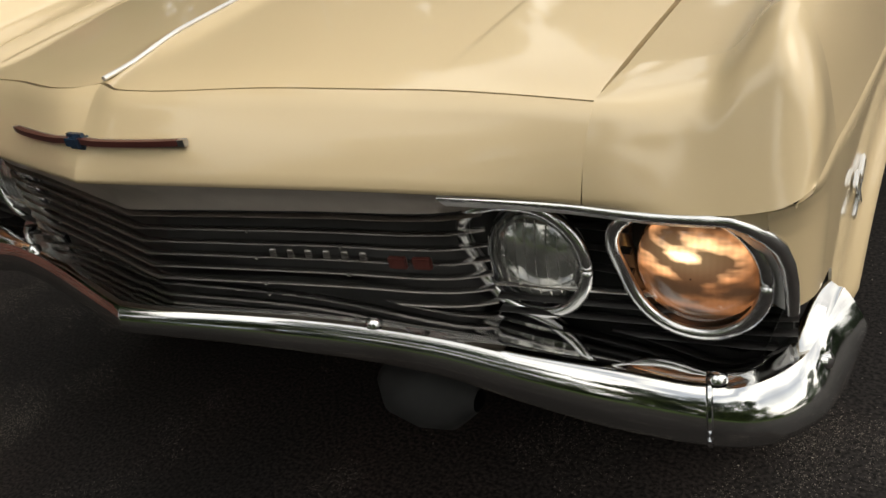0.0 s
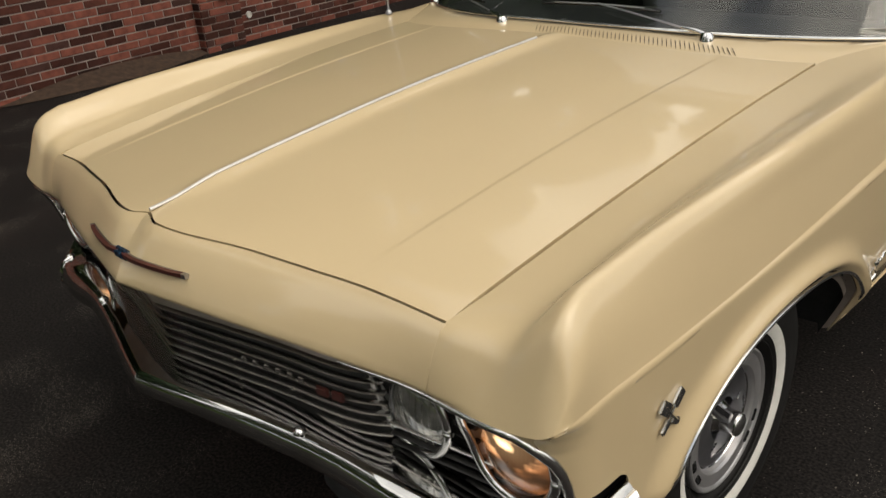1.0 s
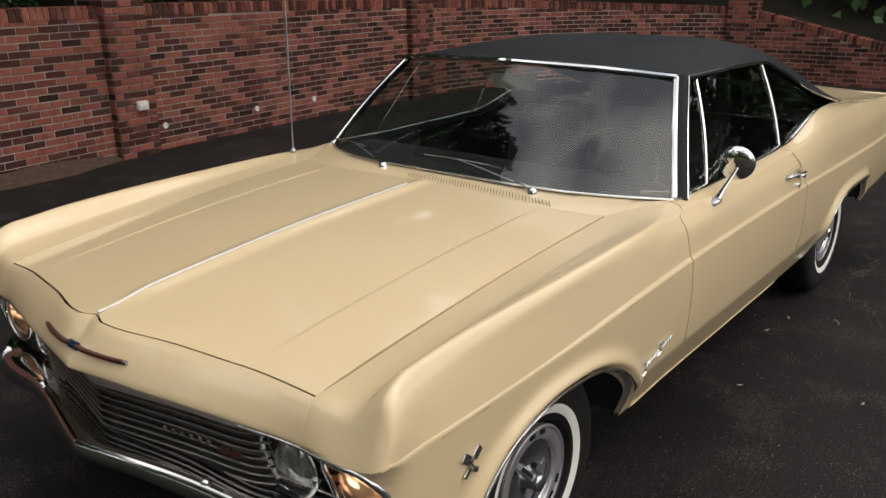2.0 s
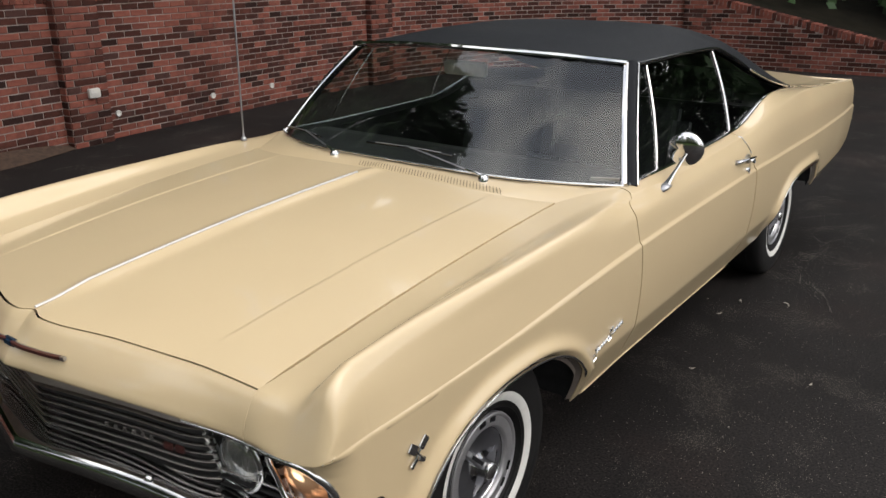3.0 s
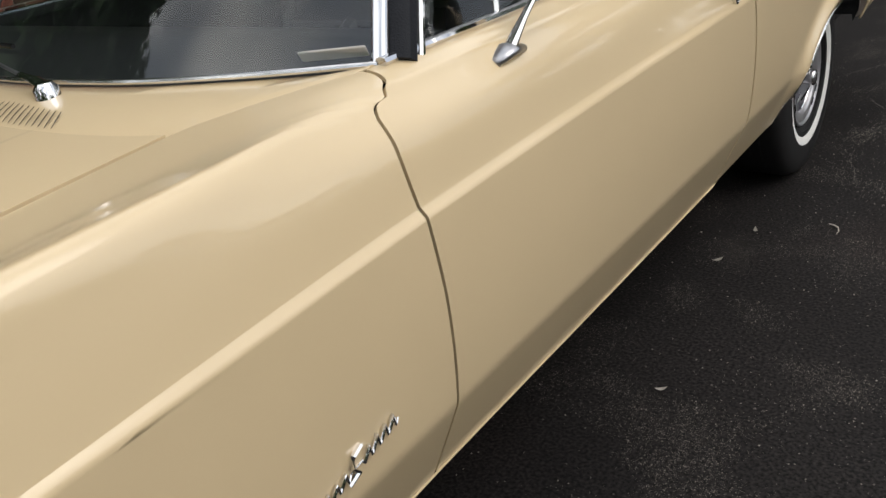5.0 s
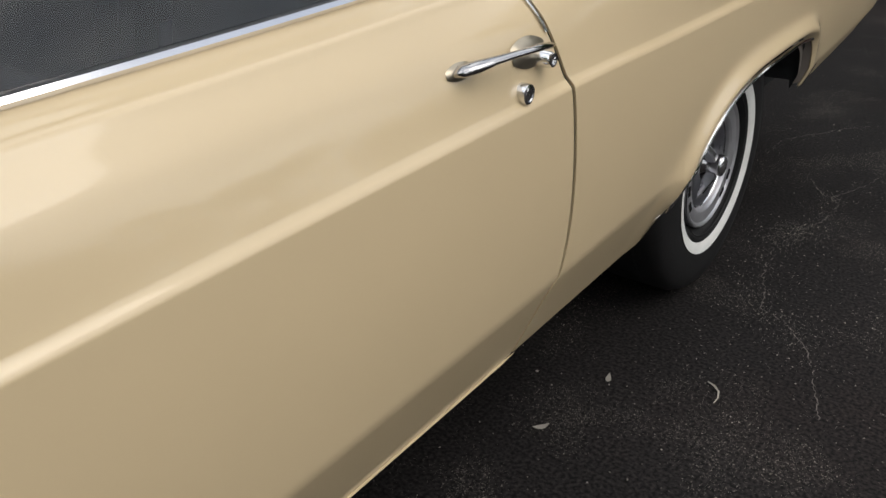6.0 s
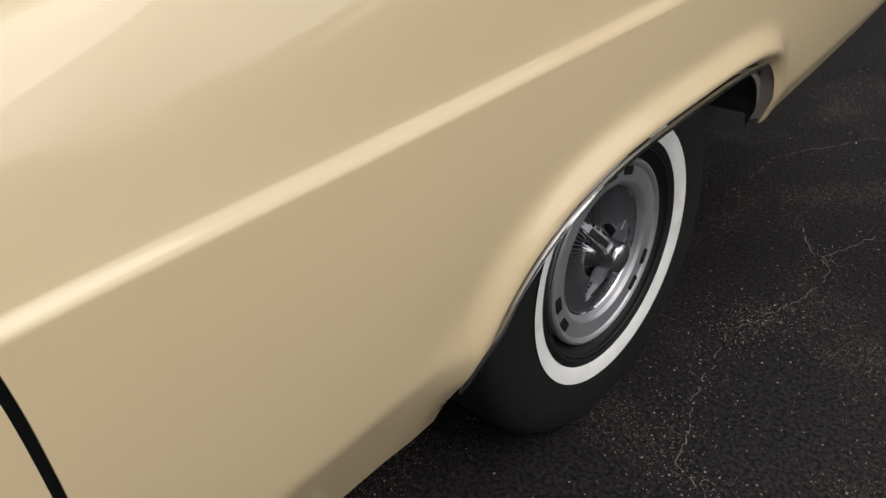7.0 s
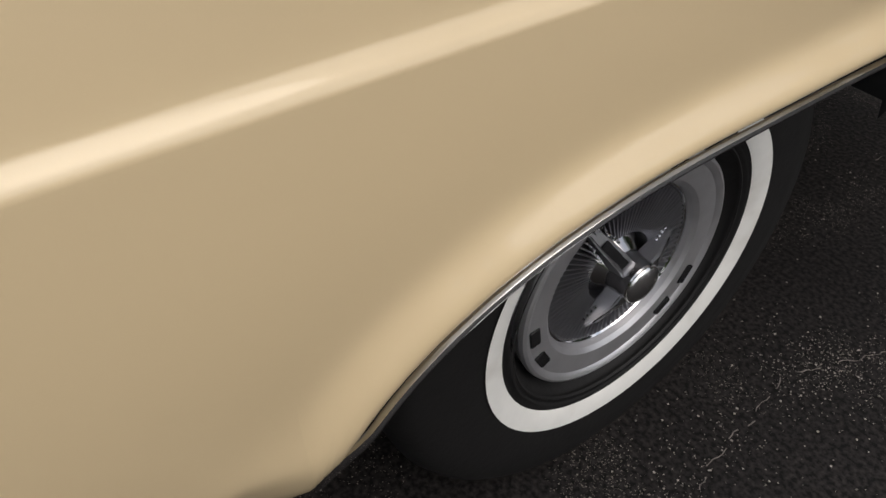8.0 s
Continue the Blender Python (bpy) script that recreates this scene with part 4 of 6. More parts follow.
# lamp surround: dark backing with bars, bright rim, two lamps on each side
for s in (1, -1):
    back = [[(s * x, -0.616 + 0.05 * max(0, x - 0.8), z) for z in (0.756, 0.64, 0.515)] for x in np.linspace(0.53, 0.930, 12)]
    pod = part("lamp_surround", sheet(back, 0.01), DARK, car)
    for k in range(4):
        z = 0.594 - 0.0215 * k
        part("lamp_surround_bar", tube([(s * x, knots(x, (0.56, -0.668), (0.8, -0.632), (0.90, -0.618), (0.935, -0.608)), z) for x in np.linspace(0.56, 0.935, 16)], 0.009, 6, 0.45), BAR_METAL if k == 0 else GRILLE_BLACK, pod)
    for z in (0.716, 0.684, 0.654, 0.624):
        part("lamp_surround_bar", tube([(s * x, -0.641, z) for x in (0.66, 0.70, 0.745)], 0.009, 6, 0.45), GRILLE_BLACK, pod)
    rim = []
    for x in np.linspace(0.545, 0.862, 20):
        ly, lz = lip(x)
        rim.append((Vector((x, ly + 0.006, lz - 0.004)), Vector((x, ly + 0.002, lz - 0.011)), Vector((x, ly + 0.022, lz - 0.026))))
    side = []
    for x, y, z in ((0.880, -0.707, 0.746), (0.898, -0.700, 0.737), (0.913, -0.689, 0.722), (0.924, -0.675, 0.702), (0.930, -0.662, 0.676), (0.933, -0.653, 0.648), (0.934, -0.647, 0.622), (0.934, -0.643, 0.602)):
        outer = Vector((x, y, z))
        inner = Vector((x - 0.030, y + 0.018, z - 0.014 if z > 0.7 else z))
        side.append(outer)
        rim.append((outer, outer.lerp(inner, 0.5) + Vector((0.004, -0.008, 0)), inner))
    rows = [evenly(bend(a, b, c, 9), 7) for a, b, c in rim]
    part("lamp_rim", sheet([[(s * p.x, p.y, p.z) for p in row] for row in rows], 0.004), DULL_ALU, pod, sharp=70)
    line = [(s * x, lip(x)[0] + 0.003, lip(x)[1] - 0.006) for x in np.linspace(0.545, 0.862, 24)] + [(s * p.x, p.y, p.z) for p in side]
    swell = [knots(k, (0, 0.25), (8, 0.7), (22, 1.15), (27, 1.55), (31, 1.3)) for k in range(len(line))]
    under = []
    for k, p in enumerate(side[:3]):
        x = 0.862 + 0.0295 * k
        top = Vector((x, lip(x)[0] + 0.0015, lip(x)[1] + 0.001))
        under.append([(s * q.x, q.y, q.z) for q in (top, top.lerp(p, 0.5) + Vector((0, -0.002, 0)), p)])
    part("lamp_brow", sheet(under), PAINT, pod, "pale yellow metal round the lamp corner")
    part("lamp_rim_bead", tube(line, 0.0060, 10, 1.0, swell, up=(0, 1, 0)), SOFT_CHROME, pod, "bright bead round the lamp opening")
    for x, y, z, r, lit in ((0.607, -0.650, 0.627, 0.074, False), (0.822, -0.640, 0.636, 0.077, True)):
        face = Vector((s * x, y, z))
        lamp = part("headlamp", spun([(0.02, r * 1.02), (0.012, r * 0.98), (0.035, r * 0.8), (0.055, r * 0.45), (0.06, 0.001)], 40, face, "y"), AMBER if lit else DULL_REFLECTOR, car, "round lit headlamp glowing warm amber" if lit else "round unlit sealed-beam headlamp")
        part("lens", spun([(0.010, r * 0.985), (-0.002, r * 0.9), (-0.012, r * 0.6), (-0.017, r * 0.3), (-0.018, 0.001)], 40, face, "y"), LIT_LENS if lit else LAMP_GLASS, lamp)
        if not lit:
            # ribs moulded in the glass
            ribs = [tube([face + Vector((dx, -0.0195 * (1 - (math.hypot(dx, dz) / r) ** 2 * 0.85), dz)) for dz in np.linspace(-1, 1, 9) * math.sqrt(max(0.0001, (0.9 * r) ** 2 - dx * dx))], 0.0007, 4) for dx in np.linspace(-0.8, 0.8, 9) * r]
            tagged(part("lens_ribbing", joined(*ribs), LAMP_GLASS, lamp), kind="stuff")
        if lit:
            part("bulb", spun([(0.0, 0.001), (0.004, 0.012), (0.014, 0.014), (0.03, 0.006)], 16, face + Vector((0, 0.012, 0.005)), "y"), BULB, lamp, "glowing bulb")
        # teardrop bezel: a ring that runs out to a point up and inboard
        ring = []
        for a in np.linspace(0, 2 * math.pi, 61):
            inboard = max(0.0, math.cos(a - radians(140))) ** 6
            rr = r * (1.10 + 0.30 * inboard)
            ring.append(face + Vector((s * rr * math.cos(a), -0.006 - 0.02 * inboard, min(rr * math.sin(a), 0.092))))
        part("bezel", tube(ring, 0.0095, 10, 0.8, up=(0, 1, 0)), SOFT_CHROME, lamp, sharp=0)
        bowl = []
        for f, dy in ((1.10, -0.002), (1.03, 0.012), (0.99, 0.022)):
            bowl.append([face + Vector(((p - face).x * f / 1.10, dy, (p - face).z * f / 1.10)) for p in ring[:-1]])
        part("bezel_bowl", sheet(bowl, closed=True), SATIN, lamp)

# bumper: a section swept from the centre point round to the wheel opening
def bumper_path(t):
    """t from -1 to 1 across the car."""
    a = abs(t)
    x = knots(a, (0, 0), (0.4, 0.50), (0.62, 0.78), (0.74, 0.900), (0.84, 0.952), (1, 0.972))
    y = knots(a, (0, -0.878), (0.4, -0.750), (0.62, -0.704), (0.74, -0.668), (0.84, -0.615), (1, -0.525))
    return (x if t > 0 else -x), y


def bumper_section(t):
    a = abs(t)
    x, y = bumper_path(t)
    x2, y2 = bumper_path(t + 0.005 if t < 0.99 else t - 0.005)
    d = Vector((x2 - x, y2 - y, 0)).normalized() * (1 if t < 0.99 else -1)
    out = Vector((d.y, -d.x, 0))
    end = max(0.0, (a - 0.70) / 0.30)
    top = knots(a, (0, 0.583), (0.2, 0.577), (0.4, 0.558), (0.5, 0.544), (0.6, 0.533), (0.70, 0.520), (0.76, 0.524), (0.82, 0.540), (0.89, 0.560), (1, 0.580))
    low = knots(a, (0, 0.532), (0.2, 0.513), (0.4, 0.485), (0.5, 0.456), (0.6, 0.434), (0.75, 0.418), (0.86, 0.436), (1, 0.490))
    shelf = 0.085 * (1 - min(1, end * 1.6)) + 0.012
    h = top - low
    k = min(1.0, max(0.0, (a - 0.65) / 0.14))
    k = k * k * (3 - 2 * k)
    prof = [(-shelf - 0.02 * k, top - 0.003 * (1 - end) - 0.016 * k), (-0.4 * shelf - 0.004 - 0.02 * k, top - 0.003 * (1 - end) - 0.007 * k), (-0.006 - 0.020 * k, top - 0.004 * (1 - k)), (0.003 - 0.020 * k, top - 0.005 + 0.003 * k), (0.010 - 0.017 * k, top - 0.008)]
    flat = ((0.018, 0.11), (0.026, 0.19), (0.032, 0.28), (0.037, 0.40), (0.040, 0.54), (0.040, 0.70), (0.034, 0.85), (0.012, 0.95))
    bulb = ((0.012, 0.09), (0.018, 0.15), (0.025, 0.25), (0.035, 0.42), (0.042, 0.58), (0.044, 0.70), (0.038, 0.84), (0.018, 0.96))
    thin = min(1.0, h / 0.11)
    prof += [(p[0] * thin * (1 - k) + (q[0] - 0.012) * k, top - h * (p[1] * (1 - k) + q[1] * k)) for p, q in zip(flat, bulb)]
    prof += [(-0.012, low), (-0.04, low + 0.004)]
    return [Vector((x, y, 0)) + out * o + Vector((0, 0, z)) for o, z in prof]


ts = sorted(set(np.round(np.concatenate([np.linspace(-1, 1, 121), [0.001, -0.001]]), 4)))
bumper = part("front_bumper", sheet([bumper_section(t) for t in ts], 0.004), BUMPER_CHROME, car, "chrome front bumper with wrapped ends", sharp=28)
for t in (0.685, -0.685):
    seam = [p + Vector((0, -0.0015, 0.0015)) for p in bumper_section(t)[2:13]]
    part("bumper_seam", tube(seam, 0.004, 6), CHROME, bumper)
for x, z in ((0.41, 0.545), (-0.41, 0.545), (0.86, 0.50), (-0.86, 0.50)):
    t = (1 if x > 0 else -1) * next(a for a in np.linspace(0.2, 1, 400) if bumper_path(a)[0] >= abs(x))
    p = bumper_section(t)[3]
    part("bumper_bolt", spun([(-0.002, 0.013), (0.004, 0.012), (0.009, 0.007), (0.010, 0.001)], 16, p + Vector((0, 0.0, 0.001)), "z"), CHROME, bumper)
for s in (1, -1):
    part("bumper_bolt", spun([(s * -0.012, 0.013), (s * 0.004, 0.012), (s * 0.009, 0.007), (s * 0.010, 0.001)], 16, (s * 0.967, -0.605, 0.515)), CHROME, bumper)
part("valance", sheet([[(x, -0.68 - 0.08 * (1 - abs(x)), 0.46), (x, -0.62, 0.41), (x, -0.45, 0.40)] for x in np.linspace(-0.62, 0.62, 15)], 0.006), DARK, car)
part("tow_bracket", spun([(-0.10, 0.02), (-0.06, 0.06), (0, 0.07), (0.06, 0.06), (0.10, 0.02)], 24, (0.345, -0.60, 0.30)), TOW_BLACK, car, "dull black bracket below the bumper")

# nose badge: red bars to both sides of a blue centre
for s in (1, -1):
    pts = []
    for x in np.linspace(0.012, 0.200, 6):
        z = 0.842 - 0.018 * x
        pts.append(Vector((s * x, header_y(x, z) - 0.006, z)))
    badge = part("nose_badge", tube(pts, 0.0082, 4, 0.8, up=(0, 1, 1)), SATIN, header)
    part("nose_badge_enamel", tube([q + Vector((0, -0.004, 0.0015)) for q in pts[:-1]] + [pts[-1] + Vector((s * -0.010, -0.004, 0.0015))], 0.0064, 4, 0.9, up=(0, 1, 1)), RED_BADGE, header, "faded red enamel bar")
part("nose_badge_centre", box((0.046, 0.018, 0.024), (0, header_y(0, 0.841) - 0.006, 0.841), 0.006), BLUE_BADGE, header, "dark blue enamel centre")

# ---- wheels ----
def wheel(place, s, turn=0.0):
    """Tyre, white band, wheel cover with slots, fins and a three-eared spinner; outer face towards s."""
    def at(prof):
        return [(s * x, r) for x, r in prof]

    rim = part("wheel", spun(at([(-0.12, 0.05), (-0.12, 0.165), (0.02, 0.17), (0.055, 0.172), (0.06, 0.16), (0.02, 0.05)]), 40, place), BLACK_GLOSS, car)
    R = WHEEL_R
    part("tyre", spun(at([(-0.13, 0.172), (-0.125, 0.25), (-0.12, 0.31), (-0.105, R - 0.012), (-0.085, R), (0.055, R), (0.076, R - 0.010), (0.088, 0.322), (0.094, 0.285), (0.0955, 0.255), (0.094, 0.232), (0.088, 0.205), (0.076, 0.183), (0.055, 0.170)]), 72, place), RUBBER, rim, sharp=60)
    grooves = [spun(at([(c - 0.004, R + 0.0005), (c + 0.004, R + 0.0005)]), 48, place) for c in (-0.05, -0.015, 0.02)]
    part("tread_grooves", joined(*grooves), DARK, rim)
    ribs = [spun(at([(0.0865 + 0.0045 * k, 0.1865 + 0.006 * k), (0.0895 + 0.0033 * k, 0.1885 + 0.006 * k), (0.0890 + 0.004 * k, 0.1905 + 0.006 * k)]), 72, place) for k in range(2)]
    part("sidewall_ribs", joined(*ribs), RUBBER, rim)
    part("white_band", spun(at([(0.0895, 0.2065), (0.0915, 0.210), (0.0945, 0.220), (0.0965, 0.230), (0.0968, 0.2355)]), 72, place), WHITEWALL, rim, "white sidewall band")
    cover = part("wheel_cover", spun(at([(0.055, 0.166), (0.074, 0.170), (0.080, 0.168), (0.082, 0.164), (0.080, 0.159), (0.077, 0.156), (0.078, 0.140), (0.076, 0.128), (0.071, 0.122), (0.060, 0.118), (0.045, 0.1145), (0.026, 0.113), (0.026, 0.05), (0.042, 0.03)]), 72, place), COVER_METAL, rim, "brushed metal wheel cover", sharp=25)
    m0 = Matrix.Translation(place)
    fins = bmesh.new()
    for k in range(84):
        a = 2 * math.pi * k / 84
        fin = box((0.026, 0.0017, 0.064), (s * 0.050, 0, 0.082))
        bmesh.ops.rotate(fin, cent=(0, 0, 0), matrix=Matrix.Rotation(a, 3, "X"), verts=fin.verts)
        fins = joined(fins, fin)
    bmesh.ops.transform(fins, matrix=m0, verts=fins.verts)
    tagged(part("fin_ring", fins, FIN, rim, smooth=False), kind="stuff")
    part("cover_bead", tube([Vector(place) + Vector((s * 0.0615, 0.1185 * math.cos(a), 0.1185 * math.sin(a))) for a in np.linspace(0, 2 * math.pi, 65)], 0.0030, 6, up=(1, 0, 0)), CHROME, rim)
    part("fin_backing", spun(at([(0.030, 0.045), (0.0285, 0.1135)]), 48, place), DARK, rim)
    for k in range(3):
        for off in (-0.18, 0.18):
            a = turn + 2 * math.pi * k / 3 + 1.30 + off
            slot = box((0.004, 0.030, 0.016), (s * 0.0775, 0, 0.1475), 0.0015)
            bmesh.ops.transform(slot, matrix=m0 @ Matrix.Rotation(a, 4, "X"), verts=slot.verts)
            part("cover_slot", slot, BLACK_GLOSS, rim)
    part("spinner_hub", spun(at([(0.036, 0.050), (0.050, 0.046), (0.060, 0.036), (0.070, 0.029), (0.084, 0.0275), (0.100, 0.0275), (0.102, 0.0265)]), 40, place), DARK_CHROME, rim, sharp=25)
    part("spinner_cap", spun(at([(0.102, 0.0268), (0.1045, 0.0262), (0.1065, 0.0235), (0.1095, 0.015), (0.1110, 0.006), (0.1112, 0.001)]), 40, place), SOFT_CHROME, rim, "bright domed cap")
    for k in range(3):
        a = turn + 2 * math.pi * k / 3
        ear = bmesh.new()
        rings = []
        for r, hw, x0, x1 in ((0.016, 0.015, 0.070, 0.094), (0.045, 0.0135, 0.064, 0.088), (0.080, 0.0105, 0.054, 0.070), (0.106, 0.0075, 0.046, 0.056)):
            rings.append([ear.verts.new((s * x, u, r)) for x, u in ((x0, -hw), (x1, -hw * 0.75), (x1, hw * 0.75), (x0, hw))])
        for u, v in zip(rings, rings[1:]):
            for q in range(4):
                ear.faces.new([u[q], u[(q + 1) % 4], v[(q + 1) % 4], v[q]])
        ear.faces.new(rings[0]), ear.faces.new(rings[-1])
        bmesh.ops.bevel(ear, geom=list(ear.edges), offset=0.0022, segments=2, affect="EDGES")
        turned = m0 @ Matrix.Rotation(a, 4, "X")
        bmesh.ops.transform(ear, matrix=turned, verts=ear.verts)
        part("spinner_ear", ear, SATIN, rim, sharp=30)
        inlay = box((0.0015, 0.012, 0.045), (s * 0.0805, 0, 0.060), 0.0005, pose(0, 0, 0, 0, -s * 24, 0))
        bmesh.ops.transform(inlay, matrix=turned, verts=inlay.verts)
        part("spinner_inlay", inlay, BLACK_GLOSS, rim)
        beads = joined(*[box((0.004, 0.0045, 0.0045), (s * knots(r, (0.05, 0.072), (0.08, 0.062), (0.106, 0.054)), side * knots(r, (0.05, 0.0155), (0.106, 0.0100)), r), 0.001) for r in np.linspace(0.056, 0.106, 7) for side in (-1, 1)])
        bmesh.ops.transform(beads, matrix=turned, verts=beads.verts)
        tagged(part("ear_beads", beads, CHROME, rim), kind="stuff")
    return rim


for s in (1, -1):
    wheel((s * 0.80, 0.0, WHEEL_R), s, 0.69)
    wheel((s * 0.80, REAR_AXLE, WHEEL_R), s, 0.605)
part("front_axle", tube([(-0.75, 0, 0.34), (0.75, 0, 0.34)], 0.05, 8), DARK, car)
part("rear_axle", tube([(-0.75, REAR_AXLE, 0.34), (0.75, REAR_AXLE, 0.34)], 0.05, 8), DARK, car)

# ---- bright fittings ----
# door mirror
p = Vector((0.921, 1.112, 0.946))
mirror = part("door_mirror", tube([p + Vector((0.000, -0.035, -0.004)), p + Vector((0.006, 0, 0.008)), p + Vector((0.0, 0.04, 0.0))], 0.022, 14, 0.5, [0.75, 1, 0.75]), SATIN, car, "round chrome mirror on a slim stalk", sharp=0)
part("stalk", tube([p + Vector((0.004, 0, 0)), p + Vector((0.020, 0.035, 0.05)), p + Vector((0.042, 0.085, 0.115))], 0.010, 8, 0.6, [1.6, 0.8, 0.6]), CHROME, mirror)
shell = spun([(-0.015, 0.001), (-0.0142, 0.02), (-0.0105, 0.042), (-0.0055, 0.056), (0.001, 0.063), (0.008, 0.065), (0.012, 0.063)], 36, (0, 0, 0), "y")
face = spun([(0.0112, 0.061), (0.0095, 0.001)], 36, (0, 0, 0), "y")
aim = Matrix.Translation((0.957, 1.208, 1.075)) @ pose(0, 0, 0, 6, 0, 13)
for bm, name, mat in ((shell, "mirror_head", CHROME), (face, "mirror_glass", REFLECTOR)):
    bmesh.ops.transform(bm, matrix=aim, verts=bm.verts)
    part(name, bm, mat, mirror, sharp=60)

# door handle, button and lock
def on_side(y, z):
    """Surface point of the upper side at y and height z."""
    line = spline(top_points(y), 500)
    q = min(line, key=lambda w: abs(w[1] - z))
    return Vector((q[0], y, z))


for s in (1, -1):
    def fit_on(y, z, off=0.0):
        q = on_side(y, z)
        return Vector((s * (q.x + off), q.y, q.z + off * 0.3))

    host = left_door if s > 0 else car
    bar = ((1.836, 0.8985, 0.003), (1.846, 0.899, 0.009), (1.865, 0.899, 0.017), (1.890, 0.899, 0.026), (1.918, 0.898, 0.033), (1.950, 0.896, 0.037), (1.980, 0.894, 0.036), (2.005, 0.891, 0.032), (2.024, 0.889, 0.027))
    part("door_handle", tube([fit_on(*q) for q in bar], 0.0092, 14, 0.62, [0.5, 1.3, 1.35, 0.95, 0.80, 0.78, 0.82, 0.72, 0.18]), DARK_CHROME, host, "chrome pull handle", sharp=0)
    foot = []
    for u in np.linspace(0, 1, 10):
        w = 0.0105 * math.sin(math.pi * (0.08 + 0.84 * u)) ** 0.6
        foot.append([fit_on(1.827 + 0.052 * u, 0.899 + v * w, 0.001 + 0.005 * math.sin(math.pi * u) ** 0.5 * (1 - v * v)) for v in np.linspace(-1, 1, 7)])
    part("handle_foot", sheet(foot), REFLECTION_TAN, host, sharp=0)
    pad = []
    for u in np.linspace(0, 1, 14):
        w = 0.0205 * math.sin(math.pi * (0.10 + 0.80 * u)) ** 0.6
        pad.append([fit_on(1.960 + 0.078 * u, 0.890 + v * w - 0.003 * u, 0.0015 + 0.008 * math.sin(math.pi * u) ** 0.5 * (1 - v * v)) for v in np.linspace(-1, 1, 11)])
    part("handle_pad", sheet(pad), REFLECTION_TAN, host, sharp=0)
    q = fit_on(2.018, 0.877, 0.0)
    part("handle_button", spun([(-s * 0.005, 0.0115), (s * 0.020, 0.0115), (s * 0.026, 0.0095), (s * 0.0265, 0.006), (s * 0.024, 0.005), (s * 0.024, 0.001)], 20, q), CHROME, host)
    q = Vector((s * (on_side(1.970, 0.845).x + 0.006), 1.970, 0.842))
    part("door_lock", spun([(-s * 0.014, 0.0145), (0, 0.0145), (s * 0.005, 0.0135), (s * 0.006, 0.010), (s * 0.003, 0.010), (s * 0.005, 0.008), (s * 0.005, 0.001)], 24, q), CHROME, host)
    # bright edge guard on the door's rear edge
    pts = []
    for z in np.linspace(0.982, 0.905, 12):
        q = on_side(gap_rear(z) - 0.008, z)
        pts.append((s * (q.x + 0.0028), q.y, z))
    part("door_edge_guard", tube(pts, 0.0027, 8), SOFT_CHROME, host)

    # fender script: a run of slanted chrome strokes
    strokes = []
    rng = random.Random(4)
    y = 0.478
    for k in range(11):
        big = k in (0, 6)
        h = 0.030 if big else 0.014 + 0.004 * rng.random()
        zz = 0.532 + 0.235 * (y - 0.478)
        x = side_x(y, zz) + 0.003
        if big:
            strokes.append(tube([(s * x, y - 0.004, zz - 0.012), (s * (x + 0.003), y + 0.014, zz - 0.002), (s * (x + 0.004), y + 0.004, zz + 0.012), (s * (x + 0.003), y + 0.010, zz + h * 0.85), (s * x, y + 0.028, zz + h)], 0.0040, 6))
            y += 0.030
        else:
            strokes.append(tube([(s * x, y - 0.003, zz - 0.005), (s * (x + 0.003), y + 0.003, zz + h * 0.5), (s * (x + 0.002), y + 0.008, zz + h * 0.95), (s * (x + 0.003), y + 0.010, zz + 0.001), (s * x, y + 0.017, zz + 0.006)], 0.0031, 6))
            y += 0.0165
    strokes.append(tube([(s * (side_x(yy, 0.55) + 0.0015), yy, 0.531 + 0.235 * (yy - 0.478)) for yy in np.linspace(0.480, y, 8)], 0.0018, 6))
    part("fender_script", joined(*strokes), CHROME, left_fender if s > 0 else car, "chrome script badge")

    # crossed flags on the fender side
    c = Vector((side_x(-0.42, 0.657), -0.42, 0.657))
    def flag(dy, dz):
        return (s * (c.x + 0.005), c.y + dy * 0.84, c.z + dz * 0.84)

    flags = part("fender_flag_badge", joined(
        tube([flag(-0.030, -0.030), flag(0, 0), flag(0.032, 0.034)], 0.0032, 6),
        tube([flag(0.030, -0.034), flag(0, 0), flag(-0.026, 0.034)], 0.0032, 6),
        box((0.006, 0.034, 0.024), flag(0.026, 0.024), 0.002, pose(0, 0, 0, 40)),
        box((0.006, 0.034, 0.024), flag(-0.022, 0.024), 0.002, pose(0, 0, 0, -40)),
        box((0.005, 0.028, 0.014), flag(-0.018, -0.024), 0.002, pose(0, 0, 0, 35)),
        box((0.005, 0.028, 0.014), flag(0.018, -0.026), 0.002, pose(0, 0, 0, -35))), SOFT_CHROME, left_fender if s > 0 else car, "small crossed-flags chrome badge")
    # marker cut in the fender above the bumper end
    part("bumper_filler", sheet([[(s * (side_x(y, 0.60) - 0.014), y, 0.650), (s * (side_x(y, 0.58) - 0.058), y, 0.50)] for y in np.linspace(-0.63, -0.45, 6)]), DARK, car)

